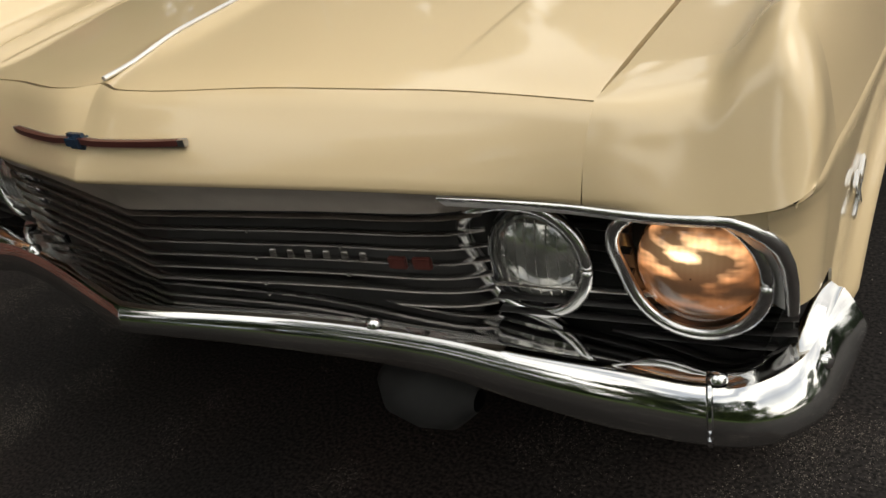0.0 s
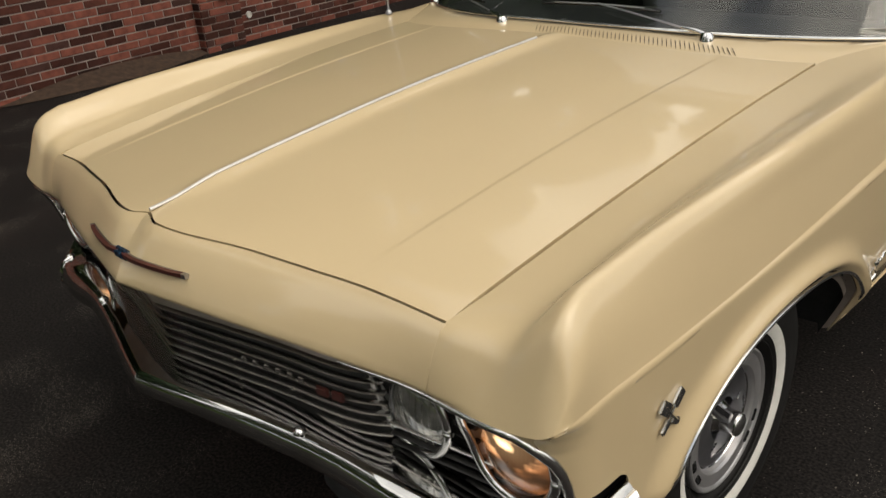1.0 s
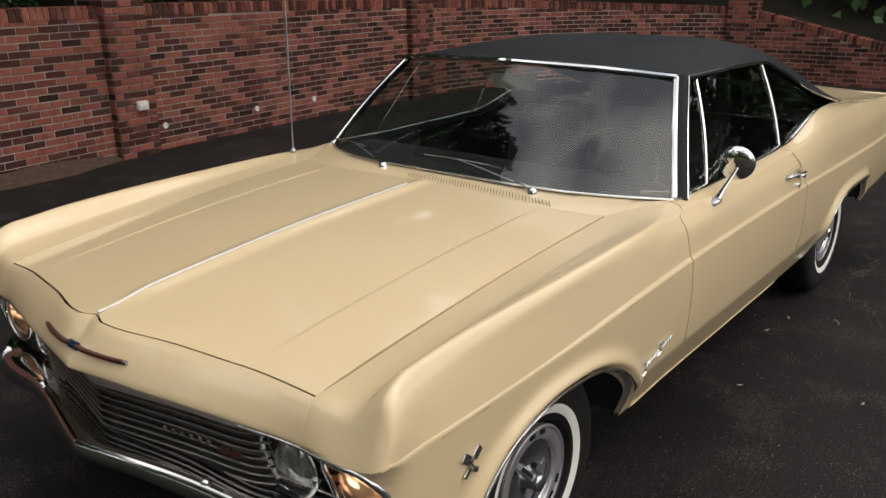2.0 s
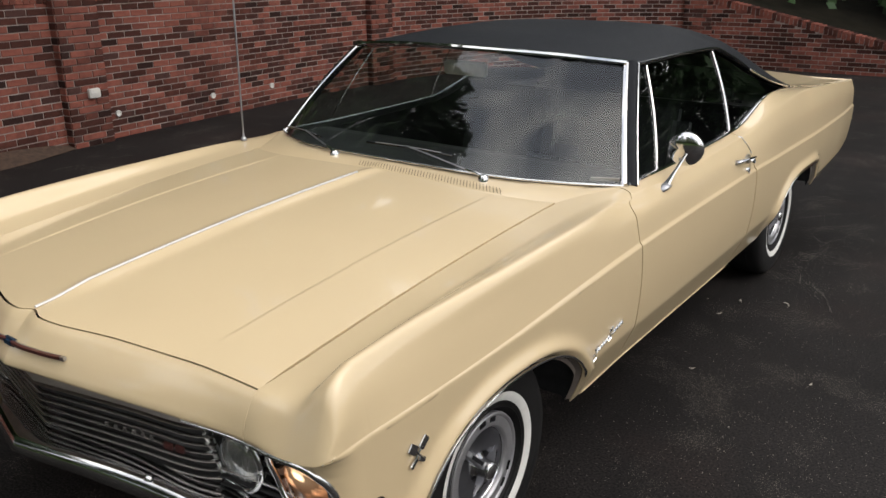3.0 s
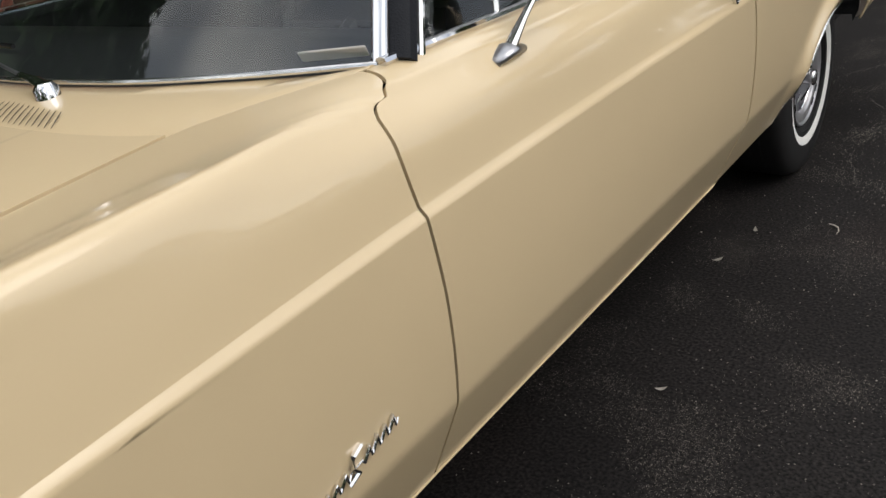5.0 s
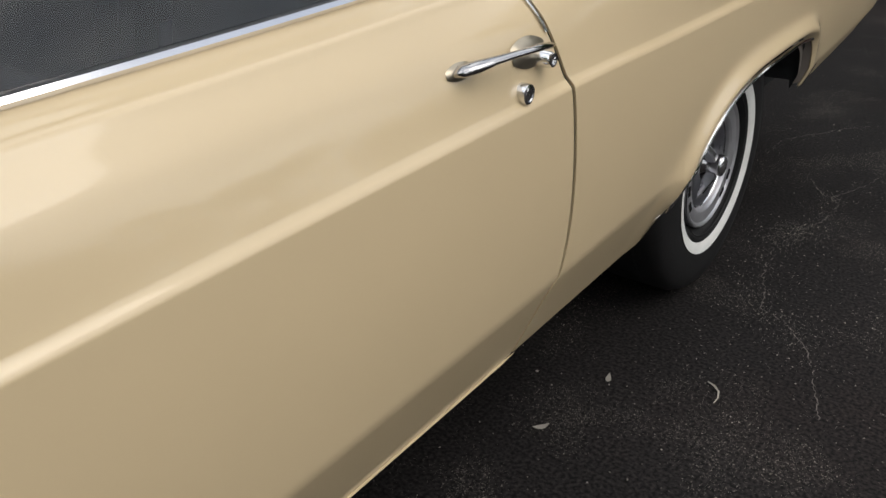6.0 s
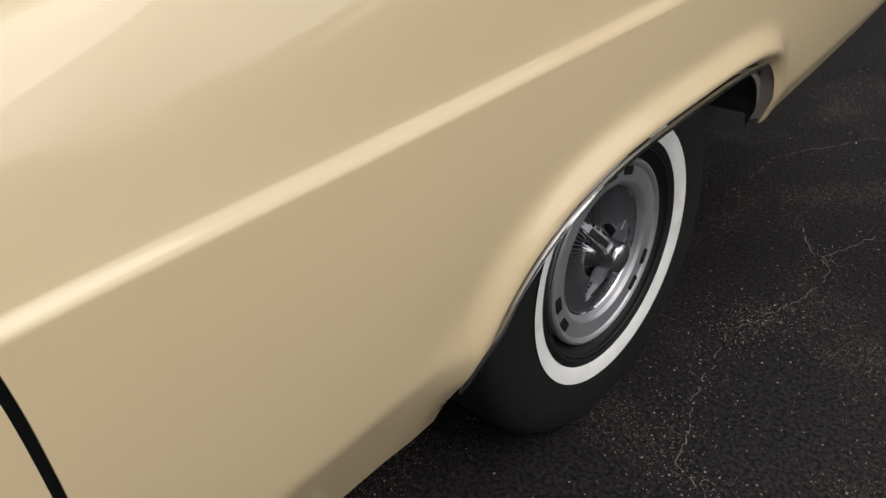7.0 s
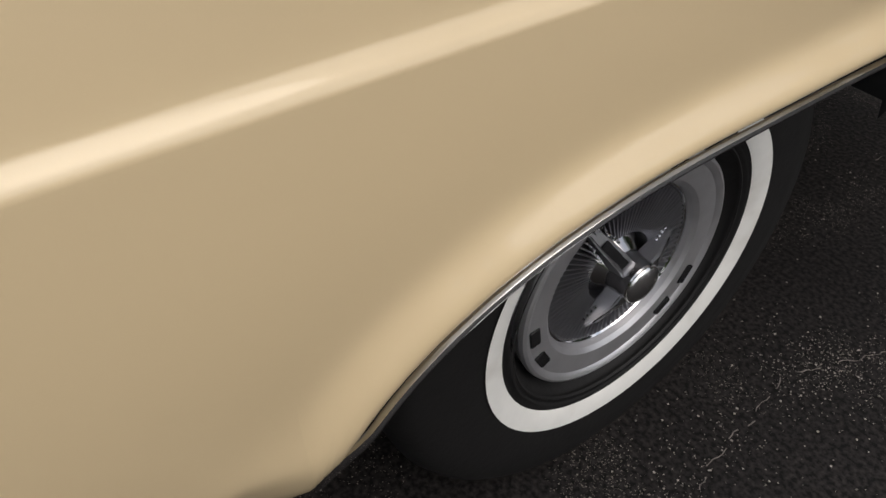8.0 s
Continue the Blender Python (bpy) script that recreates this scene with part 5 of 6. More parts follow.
# wipers
for x0, y0, tip, heel, reach in ((0.430, 0.655, (-0.160, 0.702, 1.056), (0.255, 0.712, 1.053), 0.50), (-0.280, 0.640, (-0.770, 0.836, 1.030), (-0.420, 0.712, 1.044), 0.40)):
    a = Vector((x0, y0, 1.003))
    tip, heel = Vector(tip), Vector(heel)
    mid = heel.lerp(tip, reach) + Vector((0, -0.006, 0.012))
    way = (mid - a).normalized()
    wiper = part("wiper", joined(spun([(-0.012, 0.019), (0.008, 0.018), (0.016, 0.012), (0.018, 0.001)], 16, a, "z"), tube([a + Vector((0, 0, 0.010)), a + way * 0.035 + Vector((0, 0, 0.012)), a + way * 0.085 + Vector((0, 0, 0.008))], 0.0105, 10, 0.6, [1.0, 0.9, 0.5])), CHROME, car, "chrome wiper pivot with a slim arm and blade")
    part("wiper_arm", tube([a + way * 0.08 + Vector((0, 0, 0.008)), a.lerp(mid, 0.6) + Vector((0, -0.002, 0.006)), mid], 0.0042, 6, 0.6), SATIN, wiper)
    part("wiper_blade", tube([heel, heel.lerp(tip, 0.25) + Vector((0, -0.003, 0.005)), heel.lerp(tip, 0.5) + Vector((0, -0.004, 0.007)), heel.lerp(tip, 0.75) + Vector((0, -0.003, 0.005)), tip], 0.0042, 6), BLACK_GLOSS, wiper)
    part("blade_spine", tube([heel.lerp(tip, f) + Vector((0, -0.005, 0.006 + 0.004 * math.sin(math.pi * f))) for f in np.linspace(0.12, 0.88, 7)], 0.0022, 6), SATIN, wiper)

# aerial on the far fender
base = Vector((-0.878, 0.68, 0.984))
aerial = part("radio_aerial", spun([(-0.004, 0.013), (0.004, 0.013), (0.010, 0.010), (0.013, 0.006), (0.024, 0.005), (0.032, 0.003)], 16, base, "z"), SATIN, car)
part("aerial_mast", tube([base + Vector((0, 0, 0.03)), base + Vector((-0.004, 0.01, 0.4)), base + Vector((-0.008, 0.02, 0.80))], 0.0042, 6), SATIN, aerial)

# cowl louvres
def cowl_point(x, y):
    """A point just above the cowl panel."""
    foot = glass_foot(x)
    ys = hood_rear(x) + 0.004
    start = Vector((x, ys, hood_z(x, ys)))
    f = (y - ys) / (foot.y - ys)
    lift = knots(f, (0, 0.0), (0.35, 0.004), (0.7, 0.003), (1, -0.004))
    p = start.lerp(foot, f)
    return p + Vector((0, 0, lift + 0.0010))


# each slot is a thin bar on the cowl, coloured like a shaded opening
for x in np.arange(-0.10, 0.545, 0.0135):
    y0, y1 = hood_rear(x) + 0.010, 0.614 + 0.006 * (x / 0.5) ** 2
    part("vent_slot", tube([cowl_point(x + 0.014, y0), cowl_point(x, (y0 + y1) / 2), cowl_point(x - 0.014, y1)], 0.0013, 6, 0.4, [0.5, 1, 0.6]), VENT_SHADE, cowl)

# bright tips at the tail
for s in (1, -1):
    part("tail_trim", spun([(-0.02, 0.012), (0.006, 0.014), (0.014, 0.010), (0.016, 0.001)], 16, (s * 0.920, 4.585, 0.672), "y"), CHROME, car, "small bright tip at the tail corner")

# ---- ground ----
rng = np.random.default_rng(7)
ground_rows = [[(x, y, 0.0) for x in (-600, -60, -20, -8, 0, 8, 20, 60, 600)] for y in (-600, -60, -20, -8, 0, 8, 20, 60, 600)]
ground = tagged(part("ground", sheet(ground_rows), ASPHALT, None, smooth=False), "dark sealed asphalt with pale stone chips and cracks", "ground", kind="structure")


lawn_rows = [[(x, y + 0.25 * math.sin(x * 0.9), 0.012) for x in np.linspace(-14, 23, 40)] for y in (-5.2, -9, -15, -24)]
tagged(part("lawn", sheet(lawn_rows), LAWN, None), "mown green lawn beyond the asphalt", "lawn", kind="structure")


def crack(points, width, seed):
    """A thin wandering crack with pale crumbs, laid just above the asphalt."""
    r = random.Random(seed)
    line, drift = [], 0.0
    for (ax, ay), (bx, by) in zip(points, points[1:]):
        far = math.hypot(bx - ax, by - ay)
        n = max(3, int(far / 0.008))
        for k in range(n):
            f = k / n
            drift = 0.75 * drift + r.uniform(-0.0045, 0.0045)
            line.append((ax + (bx - ax) * f - (by - ay) / far * drift, ay + (by - ay) * f + (bx - ax) / far * drift))
    bm = bmesh.new()
    last = None
    for k, (x, y) in enumerate(line):
        w = width * r.uniform(0.25, 1.0)
        ex, ey = line[min(k + 1, len(line) - 1)][0] - line[max(k - 1, 0)][0], line[min(k + 1, len(line) - 1)][1] - line[max(k - 1, 0)][1]
        d = max(math.hypot(ex, ey), 1e-6)
        if r.random() < 0.10:
            last = None
            continue
        pair = (bm.verts.new((x - w * ey / d, y + w * ex / d, 0.0035)), bm.verts.new((x + w * ey / d, y - w * ex / d, 0.0035)))
        if last:
            bm.faces.new([last[0], last[1], pair[1], pair[0]])
        last = pair
        for _ in range(2):
            px, py, q = x + r.gauss(0, 0.022), y + r.gauss(0, 0.022), r.uniform(0.0006, 0.0018)
            c = [bm.verts.new((px + q * math.cos(t), py + q * math.sin(t), 0.004)) for t in (0, 2.1, 4.2)]
            bm.faces.new(c)
    return bm


for k, pts in enumerate((((0.94, 3.84), (1.0, 3.745), (1.03, 3.735), (1.065, 3.68), (1.055, 3.55), (1.0, 3.41), (0.975, 3.37)), ((1.03, 3.735), (1.095, 3.89), (1.115, 4.0), (1.2, 4.3)), ((0.975, 3.37), (1.02, 3.13), (1.065, 2.96), (1.15, 2.92), (1.225, 2.83), (1.32, 2.6)),
                         ((0.73, 4.0), (0.74, 4.17), (0.9, 4.4), (1.1, 4.6)))):
    part("crack", crack(pts, 0.0012, k), CRACK, ground, smooth=False)
crumbs = bmesh.new()
rr = random.Random(5)
for _ in range(2600):
    x, y = rr.gauss(1.25, 0.45), rr.uniform(-0.5, 5.2)
    q = rr.uniform(0.0007, 0.0024) * (2.2 if rr.random() < 0.02 else 1)
    a = rr.uniform(0, 6)
    c = [crumbs.verts.new((x + q * math.cos(a + t) * rr.uniform(0.6, 1.3), y + q * math.sin(a + t), 0.003)) for t in (0, 1.6, 3.1, 4.7)]
    top = crumbs.verts.new((x, y, 0.003 + q * 0.8))
    for i in range(4):
        crumbs.faces.new([c[i], c[(i + 1) % 4], top])
tagged(part("asphalt_crumbs", crumbs, GRIT, None, smooth=False), "loose pale grit scattered over the asphalt", "grit", kind="stuff")

# fallen leaves and twigs
for k, (x, y, a, size) in enumerate(((0.947, 1.585, 0.6, 0.016), (0.886, 2.476, 1.9, 0.018), (0.846, 2.248, 0.9, 0.020), (1.414, 1.735, 1.3, 0.014))):
    row = [[(u * size, w * size * 0.36 * math.sin(math.pi * (u + 1) / 2), 0.006 + 0.006 * u * u) for w in (-1, 0, 1)] for u in np.linspace(-0.97, 0.97, 7)]
    ob = part("fallen_leaf", sheet(row), CHIP, None)
    ob.matrix_basis = pose(x, y, 0, 0, 0, math.degrees(a))
    tagged(ob, "dry pale fallen leaf on the asphalt", "leaf", "fallen leaves")

twig = part("twig", tube([(-0.030, 0.022, 0.004), (-0.012, 0.012, 0.007), (0.004, -0.004, 0.008), (0.010, -0.024, 0.006), (0.008, -0.042, 0.004)], 0.0022, 6, 1.0, [0.6, 1, 1, 0.8, 0.5]), CHIP, None)
twig.matrix_basis = pose(1.105, 2.575, 0)
tagged(twig, "short pale curved twig on the asphalt", "twig")
grit = bmesh.new()
for cx, cy, spread, count in ((0.99, 3.39, 0.05, 420), (1.02, 3.45, 0.03, 140), (1.005, 3.17, 0.06, 160), (1.12, 2.94, 0.07, 200), (1.04, 3.72, 0.03, 80), (1.02, 3.05, 0.04, 110), (1.07, 2.96, 0.04, 110), (1.15, 2.93, 0.04, 130), (1.22, 2.85, 0.05, 130), (1.07, 3.53, 0.05, 90), (1.19, 3.76, 0.06, 90), (1.38, 3.1, 0.10, 160), (1.04, 2.66, 0.06, 60), (1.30, 2.30, 0.14, 200), (1.22, 1.68, 0.10, 150), (1.53, 1.47, 0.12, 220), (1.17, 1.03, 0.10, 180), (1.57, 1.06, 0.14, 260), (0.95, 1.14, 0.06, 60), (1.04, 0.68, 0.07, 80), (1.6, 0.5, 0.18, 260)):
    for _ in range(count):
        x, y, q, a = rr.gauss(cx, spread), rr.gauss(cy, spread), rr.uniform(0.0005, 0.0015) * (1.7 if rr.random() < 0.15 else 1), rr.uniform(0, 6)
        c = [grit.verts.new((x + q * math.cos(a + t) * rr.uniform(0.6, 1.3), y + q * math.sin(a + t), 0.003)) for t in (0, 1.6, 3.1, 4.7)]
        top = grit.verts.new((x, y, 0.003 + q * 0.8))
        for i in range(4):
            grit.faces.new([c[i], c[(i + 1) % 4], top])
tagged(part("gravel_patch", grit, GRIT, None, smooth=False), "pale loose gravel gathered along the asphalt cracks", "gravel", kind="stuff")

# ---- brick wall ----
PLAN = [(-4.8, -4.5), (-5.2, -1.0), (-5.68, 2.45), (-5.87, 4.4), (-6.04, 6.2), (-6.06, 7.7), (-5.66, 9.6), (-4.6, 11.3), (-2.95, 12.3), (-1.5, 12.4), (0.5, 12.5), (4.5, 12.9)]
DENSE = spline([(x, y, 0) for x, y in PLAN], 600)
ARC = [0.0]
for a, b in zip(DENSE, DENSE[1:]):
    ARC.append(ARC[-1] + (b - a).length)


def wall_at(d):
    """Face point, direction and outward normal at d metres along the wall."""
    k = min(max(int(np.searchsorted(ARC, d)) - 1, 0), len(DENSE) - 2)
    f = (d - ARC[k]) / (ARC[k + 1] - ARC[k])
    p = DENSE[k].lerp(DENSE[k + 1], min(max(f, 0), 1))
    t = (DENSE[k + 1] - DENSE[k]).normalized()
    return p, t, Vector((t.y, -t.x, 0))


def along(x, y):
    return ARC[min(range(len(DENSE)), key=lambda i: (DENSE[i] - Vector((x, y, 0))).length)]


FAR_PIER = along(-2.95, 12.3)


def wall_top(d):
    base = knots(d, (0, 1.50), (along(-5.7, 2.5), 1.49), (along(-6.05, 7.6), 1.40), (FAR_PIER, 1.18))
    return base if d < FAR_PIER else max(0.42, 1.18 - (d - FAR_PIER) * 0.235)


rows = []
for k in range(0, 241):
    d = ARC[-1] * k / 240
    p, t, n = wall_at(d)
    h = wall_top(d) - 0.03
    f, b = p - n * 0.006, p - n * 0.30
    rows.append([(f.x, f.y, -0.05), (f.x, f.y, h * 0.5), (f.x, f.y, h), (b.x, b.y, h), (b.x, b.y, -0.05)])
wall = tagged(part("wall_brick", sheet(rows), MORTAR, None, sharp=30), "red brick garden wall with pale mortar and soldier-course top", "wall", kind="structure")


def brick_mesh(l, h, d):
    mesh = bpy.data.meshes.new("brick")
    v, f = brick_points(l, h, d)
    mesh.from_pydata(v, [], f)
    return mesh


def brick_points(l, h, d, e=0.004):
    """A brick with a chamfered face, centred, its face towards +y."""
    a, b = l / 2, h / 2
    v = [(-a, -d, -b), (a, -d, -b), (a, -d, b), (-a, -d, b), (-a, -e, -b), (a, -e, -b), (a, -e, b), (-a, -e, b), (-a + e, 0, -b + e), (a - e, 0, -b + e), (a - e, 0, b - e), (-a + e, 0, b - e)]
    f = [(0, 1, 5, 4), (1, 2, 6, 5), (2, 3, 7, 6), (3, 0, 4, 7), (4, 5, 9, 8), (5, 6, 10, 9), (6, 7, 11, 10), (7, 4, 8, 11), (8, 9, 10, 11)]
    return v, f


PIERS = (along(-5.72, 2.72), along(-6.06, 7.6), FAR_PIER)
STRETCHER, SOLDIER = brick_mesh(0.200, 0.057, 0.05), brick_mesh(0.057, 0.115, 0.06)
for mesh in (STRETCHER, SOLDIER):
    mesh.materials.append(BRICK)
STRETCHER_DARK = brick_mesh(0.200, 0.057, 0.05)
STRETCHER_DARK.materials.append(BRICK_DARK)
NEAR0, NEAR1 = along(-5.5, 0.9), along(-5.86, 4.2)
rest_v, rest_f, rest_m, near = [], [], [], []
br = random.Random(11)


def lay(d, z, l, h, face=0.0, tilt=0.0):
    p, t, n = wall_at(d)
    p = p + n * (face + br.uniform(-0.002, 0.003))
    m = Matrix(((t.x, n.x, 0, p.x), (t.y, n.y, 0, p.y), (0, 0, 1, z), (0, 0, 0, 1))) @ Matrix.Rotation(br.uniform(-0.006, 0.006) + tilt, 4, "Y")
    return m


ROW = 0.0675
for r in range(23):
    z = 0.02 + ROW * r
    d = 0.1 + (r % 2) * 0.105
    while d < ARC[-1] - 0.1:
        top = wall_top(d) - 0.125
        if z + 0.03 < top + 0.045:
            m = lay(d, z, 0.2, 0.057)
            dark = br.random() < 0.11
            if NEAR0 < d < NEAR1 and 0.65 < z < 1.35 and len(near) < 290:
                near.append((m, STRETCHER_DARK if dark else STRETCHER))
            else:
                v, f = brick_points(0.2, 0.057, 0.05)
                k = len(rest_v)
                rest_v += [tuple(m @ Vector(q)) for q in v]
                rest_f += [tuple(i + k for i in q) for q in f]
                rest_m += [int(dark)] * len(f)
        d += 0.21
d = 0.05
while d < ARC[-1] - 0.05:
    m = lay(d, wall_top(d) - 0.058, 0.057, 0.115, 0.006)
    v, f = brick_points(0.057, 0.115, 0.30)
    k = len(rest_v)
    rest_v += [tuple(m @ Vector(q)) for q in v]
    rest_f += [tuple(i + k for i in q) for q in f]
    rest_m += [0] * len(f)
    d += 0.0665
mesh = bpy.data.meshes.new("brick_courses")
mesh.from_pydata(rest_v, [], rest_f)
courses = link("brick_courses", mesh, [BRICK, BRICK_DARK], wall, smooth=False)
mesh.polygons.foreach_set("material_index", rest_m)
tagged(courses, kind="stuff")

# piers
for d in PIERS:
    p, t, n = wall_at(d)
    h = wall_top(d) + 0.36
    m = Matrix(((t.x, n.x, 0, p.x), (t.y, n.y, 0, p.y), (0, 0, 1, 0), (0, 0, 0, 1)))
    core = box((0.46, 0.44, h), (0, -0.13, h / 2 - 0.03))
    bmesh.ops.transform(core, matrix=m, verts=core.verts)
    pier = part("wall_pier", core, MORTAR, wall, smooth=False)
    pv, pf, pm = [], [], []
    for r in range(int(h / ROW)):
        for k in range(3):
            l = 0.2 if (r + k) % 2 == 0 or k == 1 else 0.095
            u = (-0.155, 0.0, 0.155)[k] if r % 2 == 0 else (-0.19, 0.0, 0.19)[k]
            l = (0.145, 0.145, 0.145)[k] if r % 2 == 0 else (0.085, 0.27, 0.085)[k]
            for q in (Matrix.Translation((u, 0.10 + br.uniform(0, 0.003), 0.02 + ROW * r)),):
                v, f = brick_points(l, 0.057, 0.05)
                i0 = len(pv)
                pv += [tuple(m @ q @ Vector(w)) for w in v]
                pf += [tuple(i + i0 for i in w) for w in f]
                pm += [int(br.random() < 0.2)] * len(f)
        for side in (-1, 1):
            for k in range(2):
                q = Matrix.Translation((side * 0.24, -0.01 - 0.2 * k, 0.02 + ROW * r)) @ Matrix.Rotation(-side * math.pi / 2, 4, "Z")
                v, f = brick_points(0.19, 0.057, 0.05)
                i0 = len(pv)
                pv += [tuple(m @ q @ Vector(w)) for w in v]
                pf += [tuple(i + i0 for i in w) for w in f]
                pm += [int(br.random() < 0.2)] * len(f)
    mesh = bpy.data.meshes.new("pier_bricks")
    mesh.from_pydata(pv, [], pf)
    ob = link("pier_bricks", mesh, [BRICK, BRICK_DARK], wall, smooth=False)
    mesh.polygons.foreach_set("material_index", pm)
    tagged(ob, kind="stuff")
    cap = box((0.58, 0.56, 0.07), (0, -0.13, h), 0.012)
    bmesh.ops.transform(cap, matrix=m, verts=cap.verts)
    part("pier_cap", cap, WHITE_PLASTIC if d == FAR_PIER else MORTAR, wall)

# small fittings on the wall face
p, t, n = wall_at(along(-5.72, 2.74))
q = p + n * 0.125
outlet = box((0.125, 0.05, 0.09), (0, 0, 0), 0.008)
ob = part("outlet_box", joined(outlet, box((0.10, 0.01, 0.03), (0, 0.028, 0.0), 0.004)), WHITE_PLASTIC, None)
ob.matrix_basis = Matrix(((t.x, n.x, 0, q.x), (t.y, n.y, 0, q.y), (0, 0, 1, 0.515), (0, 0, 0, 1)))
tagged(ob, "white plastic outlet box fixed on the brick pier", "outlet box")
for x, y, z in ((-5.75, 3.08, 0.25), (-5.87, 4.40, 0.25), (-5.99, 5.45, 0.235)):
    p, t, n = wall_at(along(x, y))
    c = p + n * 0.004
    ob = part("drain_plug", spun([(-0.02, 0.035), (0.010, 0.033), (0.012, 0.026), (0.006, 0.022), (0.006, 0.001)], 16, (0, 0, 0), "y"), WHITE_PLASTIC, None)
    ob.matrix_basis = Matrix(((t.x, n.x, 0, c.x), (t.y, n.y, 0, c.y), (0, 0, 1, z), (0, 0, 0, 1)))
    tagged(ob, "round pale drain outlet low in the brick wall", "drain", "wall drains")
rows = []
for u in np.linspace(0, 1, 21):
    p, t, n = wall_at(along(-5.4, 0.9) + 2.2 * u - 0.4)
    w = 0.26 * math.sin(math.pi * u) ** 0.7
    rows.append([tuple(p + n * (w * f) + Vector((0, 0, 0.10 * math.sin(math.pi * u) * (1 - f) ** 1.3 + 0.004 + br.uniform(0, 0.008)))) for f in np.linspace(0, 1, 7)])
tagged(part("soil_mound", sheet(rows), SOIL, None), "brown soil and litter heaped at the wall foot", "soil", kind="stuff")

# ---- planting ----
def leaves(centres, count, size, spread, seed, flat=0.5):
    """Small folded leaves scattered round given centres with radii."""
    r = np.random.default_rng(seed)
    v, f = [], []
    centres = np.array(centres, float)
    which = r.integers(0, len(centres), count)
    d = r.normal(size=(count, 3))
    d /= np.linalg.norm(d, axis=1)[:, None]
    rad = r.random(count) ** 0.45
    place = centres[which, :3] + d * (rad * centres[which, 3])[:, None] * np.array([1, 1, spread])
    a = r.normal(size=(count, 3))
    a /= np.linalg.norm(a, axis=1)[:, None]
    b = np.cross(a, r.normal(size=(count, 3)))
    b /= np.linalg.norm(b, axis=1)[:, None]
    s = size * r.uniform(0.6, 1.4, count)[:, None]
    v = np.stack([place - a * s, place + b * s * flat, place + a * s, place - b * s * flat], 1).reshape(-1, 3)
    mesh = bpy.data.meshes.new("leaves")
    mesh.from_pydata(v.tolist(), [], np.arange(4 * count).reshape(-1, 4).tolist())
    return mesh


def shrub(x, y, z, r, mat, seed, size=0.05, count=1500):
    ob = thing("shrub", "leafy green shrub growing behind the brick wall", "shrub", (x, y, z), "shrubs behind the wall")
    q = random.Random(seed)
    cs = [(x + q.uniform(-0.6, 0.6) * r, y + q.uniform(-0.7, 0.7) * r, z + q.uniform(0.1, 0.9) * r, r * q.uniform(0.3, 0.55)) for _ in range(8)]
    link("foliage", leaves(cs, count, size, 0.85, seed), mat, ob, smooth=False)
    part("stem", joined(*[tube([(x, y, z - r * 0.5), ((x + c[0]) / 2, (y + c[1]) / 2, z + 0.1 * r), c[:3]], 0.02, 5, 1, [1.3, 0.9, 0.4]) for c in cs[:4]]), BARK, ob)


for k, (d, off, r, dry) in enumerate(((5.6, 0.75, 0.6, 0), (6.5, 0.8, 0.7, 0), (7.6, 0.85, 0.7, 0), (8.5, 0.7, 0.6, 0), (9.6, 0.85, 0.75, 0), (10.4, 0.7, 0.55, 0), (11.5, 0.8, 0.7, 0), (12.8, 0.85, 0.75, 0), (14.2, 0.8, 0.7, 0), (15.6, 0.8, 0.7, 0), (17.2, 0.9, 0.8, 0))):
    p, t, n = wall_at(d)
    c = p - n * off
    shrub(c.x, c.y, 1.45 + 0.1 * (k % 3), r, (LEAF_A, LEAF_B, LEAF_A)[k % 3], 40 + k, 0.038, 3200)
for k, d in enumerate((9.1, 14.9)):
    p, t, n = wall_at(d)
    c = p - n * 0.6
    ob = thing("ornamental_grass", "tuft of dry straw-coloured grass behind the wall", "grass tuft", (c.x, c.y, 1.3))
    q = random.Random(k)
    part("blades", joined(*[tube([(c.x, c.y, 1.25), (c.x + q.gauss(0, 0.1), c.y + q.gauss(0, 0.1), 1.65), (c.x + q.gauss(0, 0.28), c.y + q.gauss(0, 0.28), 1.75 + q.uniform(0, 0.35))], 0.008, 4, 0.4, [1, 0.8, 0.2]) for _ in range(60)]), LEAF_DRY, ob)
rows = []
for u in np.linspace(0, 1, 30):
    p, t, n = wall_at(ARC[-1] * u)
    h = wall_top(ARC[-1] * u)
    rows.append([tuple(p - n * o + Vector((0, 0, min(h - 0.10, 1.4) + hh))) for o, hh in ((0.28, 0.0), (1.5, 0.05), (4, 0.4), (12, 1.5), (40, 4.0))])
tagged(part("bank", sheet(rows), FOREST_FLOOR, None), "dark earth bank rising behind the brick wall", "ground", kind="structure")


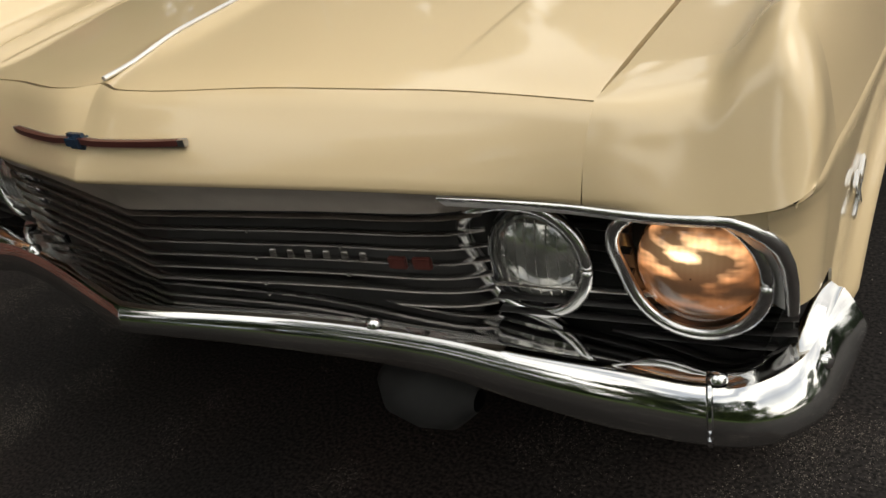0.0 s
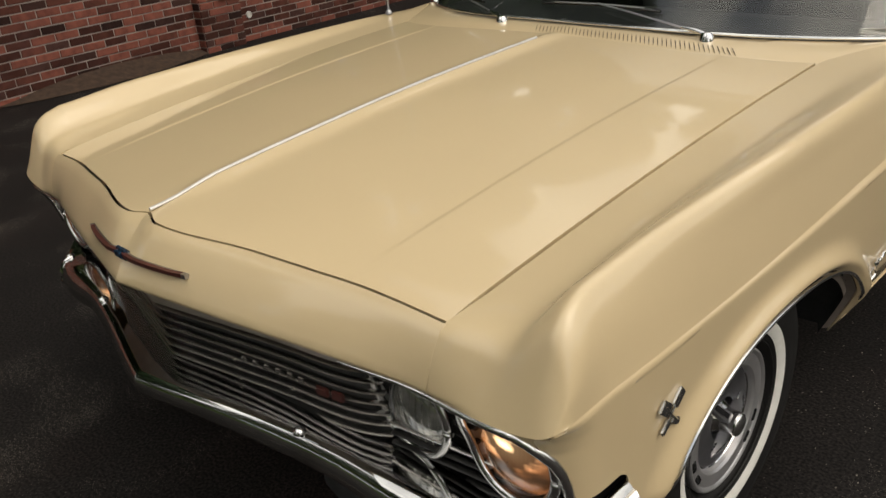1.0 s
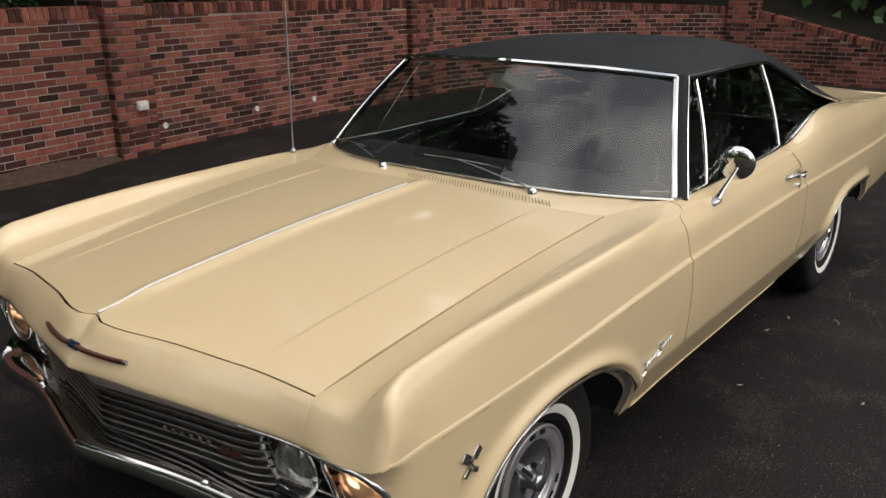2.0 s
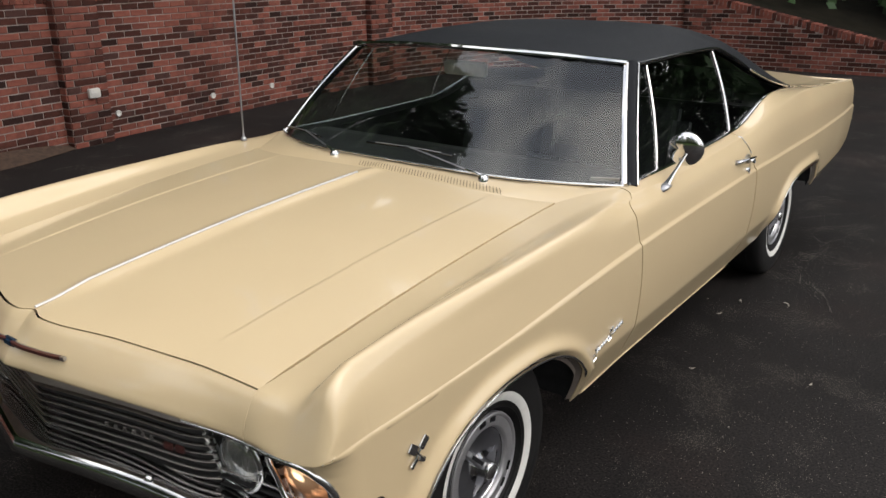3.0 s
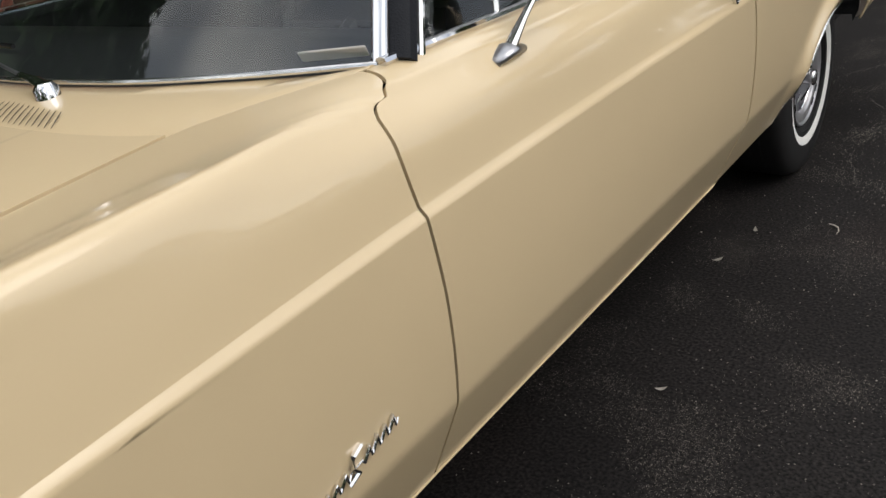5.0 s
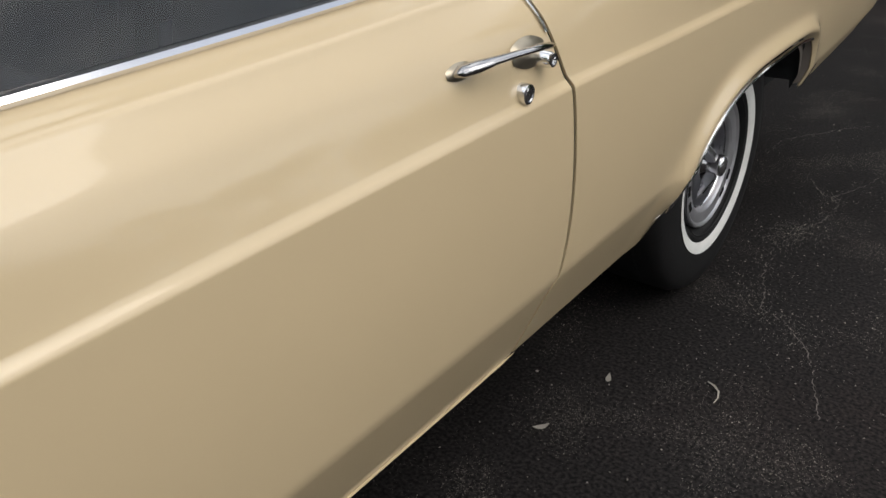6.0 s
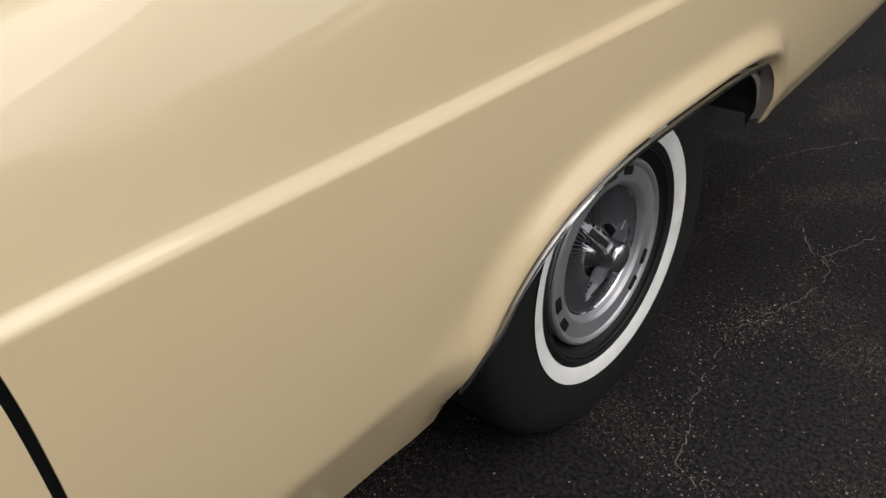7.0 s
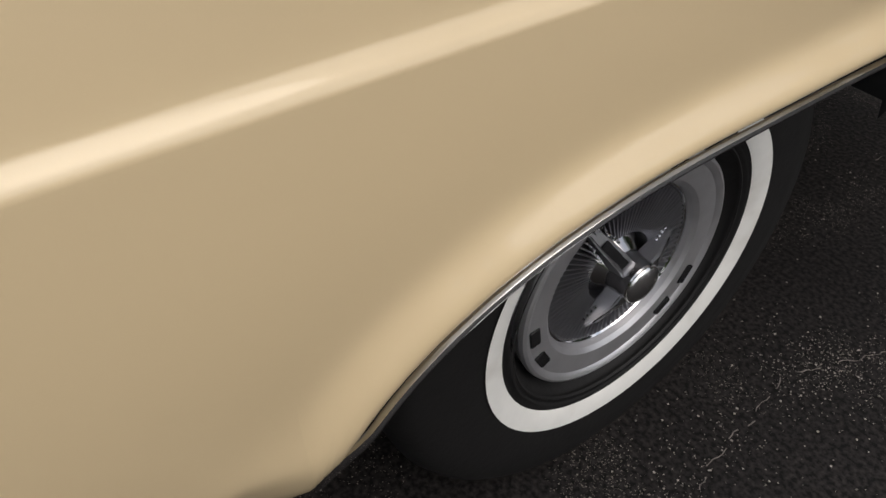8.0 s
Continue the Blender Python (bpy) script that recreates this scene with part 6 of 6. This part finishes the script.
def tree(x, y, z, height, crown, seed, mat=LEAF_B, low=0.25, count=3200, size=0.16):
    """Tapered trunk, limbs and a crown of leaf clumps with gaps."""
    q = random.Random(seed)
    ob = thing("tree", "tall broadleaf tree with dense dark green crown", "tree", (x, y, z), "trees round the yard")
    part("trunk", tube([(x, y, z - 0.2), (x + q.uniform(-0.2, 0.2), y + q.uniform(-0.2, 0.2), z + height * 0.4), (x + q.uniform(-0.4, 0.4), y, z + height * 0.85)], 0.22, 9, 1, [1.2, 0.8, 0.25]), BARK, ob)
    cs, limbs = [], []
    for k in range(16):
        h = low + (0.95 - low) * q.random()
        a, rad = q.uniform(0, 6.28), crown * (1.0 - 0.6 * h) * q.uniform(0.5, 1.0)
        c = (x + rad * math.cos(a), y + rad * math.sin(a), z + height * h)
        cs.append((*c, crown * q.uniform(0.25, 0.42)))
        if k < 8:
            limbs.append(tube([(x, y, z + height * h * 0.75), (x + rad * 0.5 * math.cos(a), y + rad * 0.5 * math.sin(a), z + height * h * 0.93), c], 0.07, 5, 1, [1.2, 0.7, 0.3]))
    part("limbs", joined(*limbs), BARK, ob)
    link("crown", leaves(cs, count, size, 0.8, seed, 0.6), mat, ob, smooth=False)


for k, (x, y, h, c) in enumerate(((-8.6, -2, 13, 4.2), (-9.2, 2.6, 14, 4.6), (-10, 7.6, 13, 4.4), (-9.0, 13.5, 11, 4.0), (-4.5, 17.5, 11, 4.0), (0.5, 18.5, 11, 4.0), (5.5, 19, 10, 4.0), (-14, 5.5, 14, 5), (-13, 12, 14, 5), (-8, -8, 12, 4.5))):
    tree(x, y, 1.6 if x < -5 or y > 15 else 0, h, c, 70 + k, LEAF_B, 0.05, 15000, 0.19)
for k, (x, y, h, c) in enumerate(((25, -7, 8, 3.6), (27, -1, 8, 3.6), (26, 5, 7, 3.4), (30, 9, 5, 3.0), (14, -15, 10, 4.0), (8.5, -14, 10, 4.0), (3, -13.5, 10, 4.0), (-3, -13, 10, 4.0), (5, 24, 12, 4.0), (9, 22, 12, 4.0), (12.5, 23, 12, 4.0), (8, 27, 13, 4.2), (29, 1.5, 8, 3.6), (29, 7, 8, 3.6), (12, -22, 9, 4))):
    tree(x, y, 0, h, c, 90 + k, LEAF_B, 0.03, 5200, 0.18)
hedge_c = [(23 + rr.uniform(-1, 1), y, rr.uniform(0.3, 2.6), 1.3) for y in np.arange(-30, 30, 1.2)] + [(x, -24 + rr.uniform(-1, 1), rr.uniform(0.3, 2.8), 1.4) for x in np.arange(-12, 24, 1.2)] + [(x, 23 + rr.uniform(-1, 1), rr.uniform(0.3, 6.0 if x < 13 else 2.0), 1.7 if x < 13 else 1.2) for x in np.arange(2, 26, 0.5)]
tagged(link("hedgerow", leaves(hedge_c, 34000, 0.15, 0.9, 5, 0.6), LEAF_B, None, smooth=False), "dense dark hedge round the far side of the yard", "hedge", kind="stuff")
near_c = [(x, -10.5 + rr.uniform(-0.8, 0.8), rr.uniform(0.2, 3.9), 0.9) for x in np.arange(-9, 17, 0.35)]
tagged(link("hedge", leaves(near_c, 26000, 0.10, 0.9, 15, 0.6), LEAF_A, None, smooth=False), "tall clipped green hedge beyond the lawn", "hedge", kind="stuff")
wood_c = []
for u in np.linspace(0.0, 1, 60):
    p, t, n = wall_at(ARC[-1] * u)
    for _ in range(3):
        c = p - n * rr.uniform(1.8, 6.5)
        wood_c.append((c.x, c.y, rr.uniform(1.2, 5.5), rr.uniform(0.9, 1.6)))
tagged(link("woodland_undergrowth", leaves(wood_c, 24000, 0.17, 0.9, 8, 0.6), LEAF_B, None, smooth=False), "dark dense woodland undergrowth behind the wall", "undergrowth", kind="stuff")

# ---- the nearest bricks, each a piece of its own ----
for m, mesh in near:
    ob = new("brick", mesh)
    ob.parent = wall
    ob.matrix_basis = m
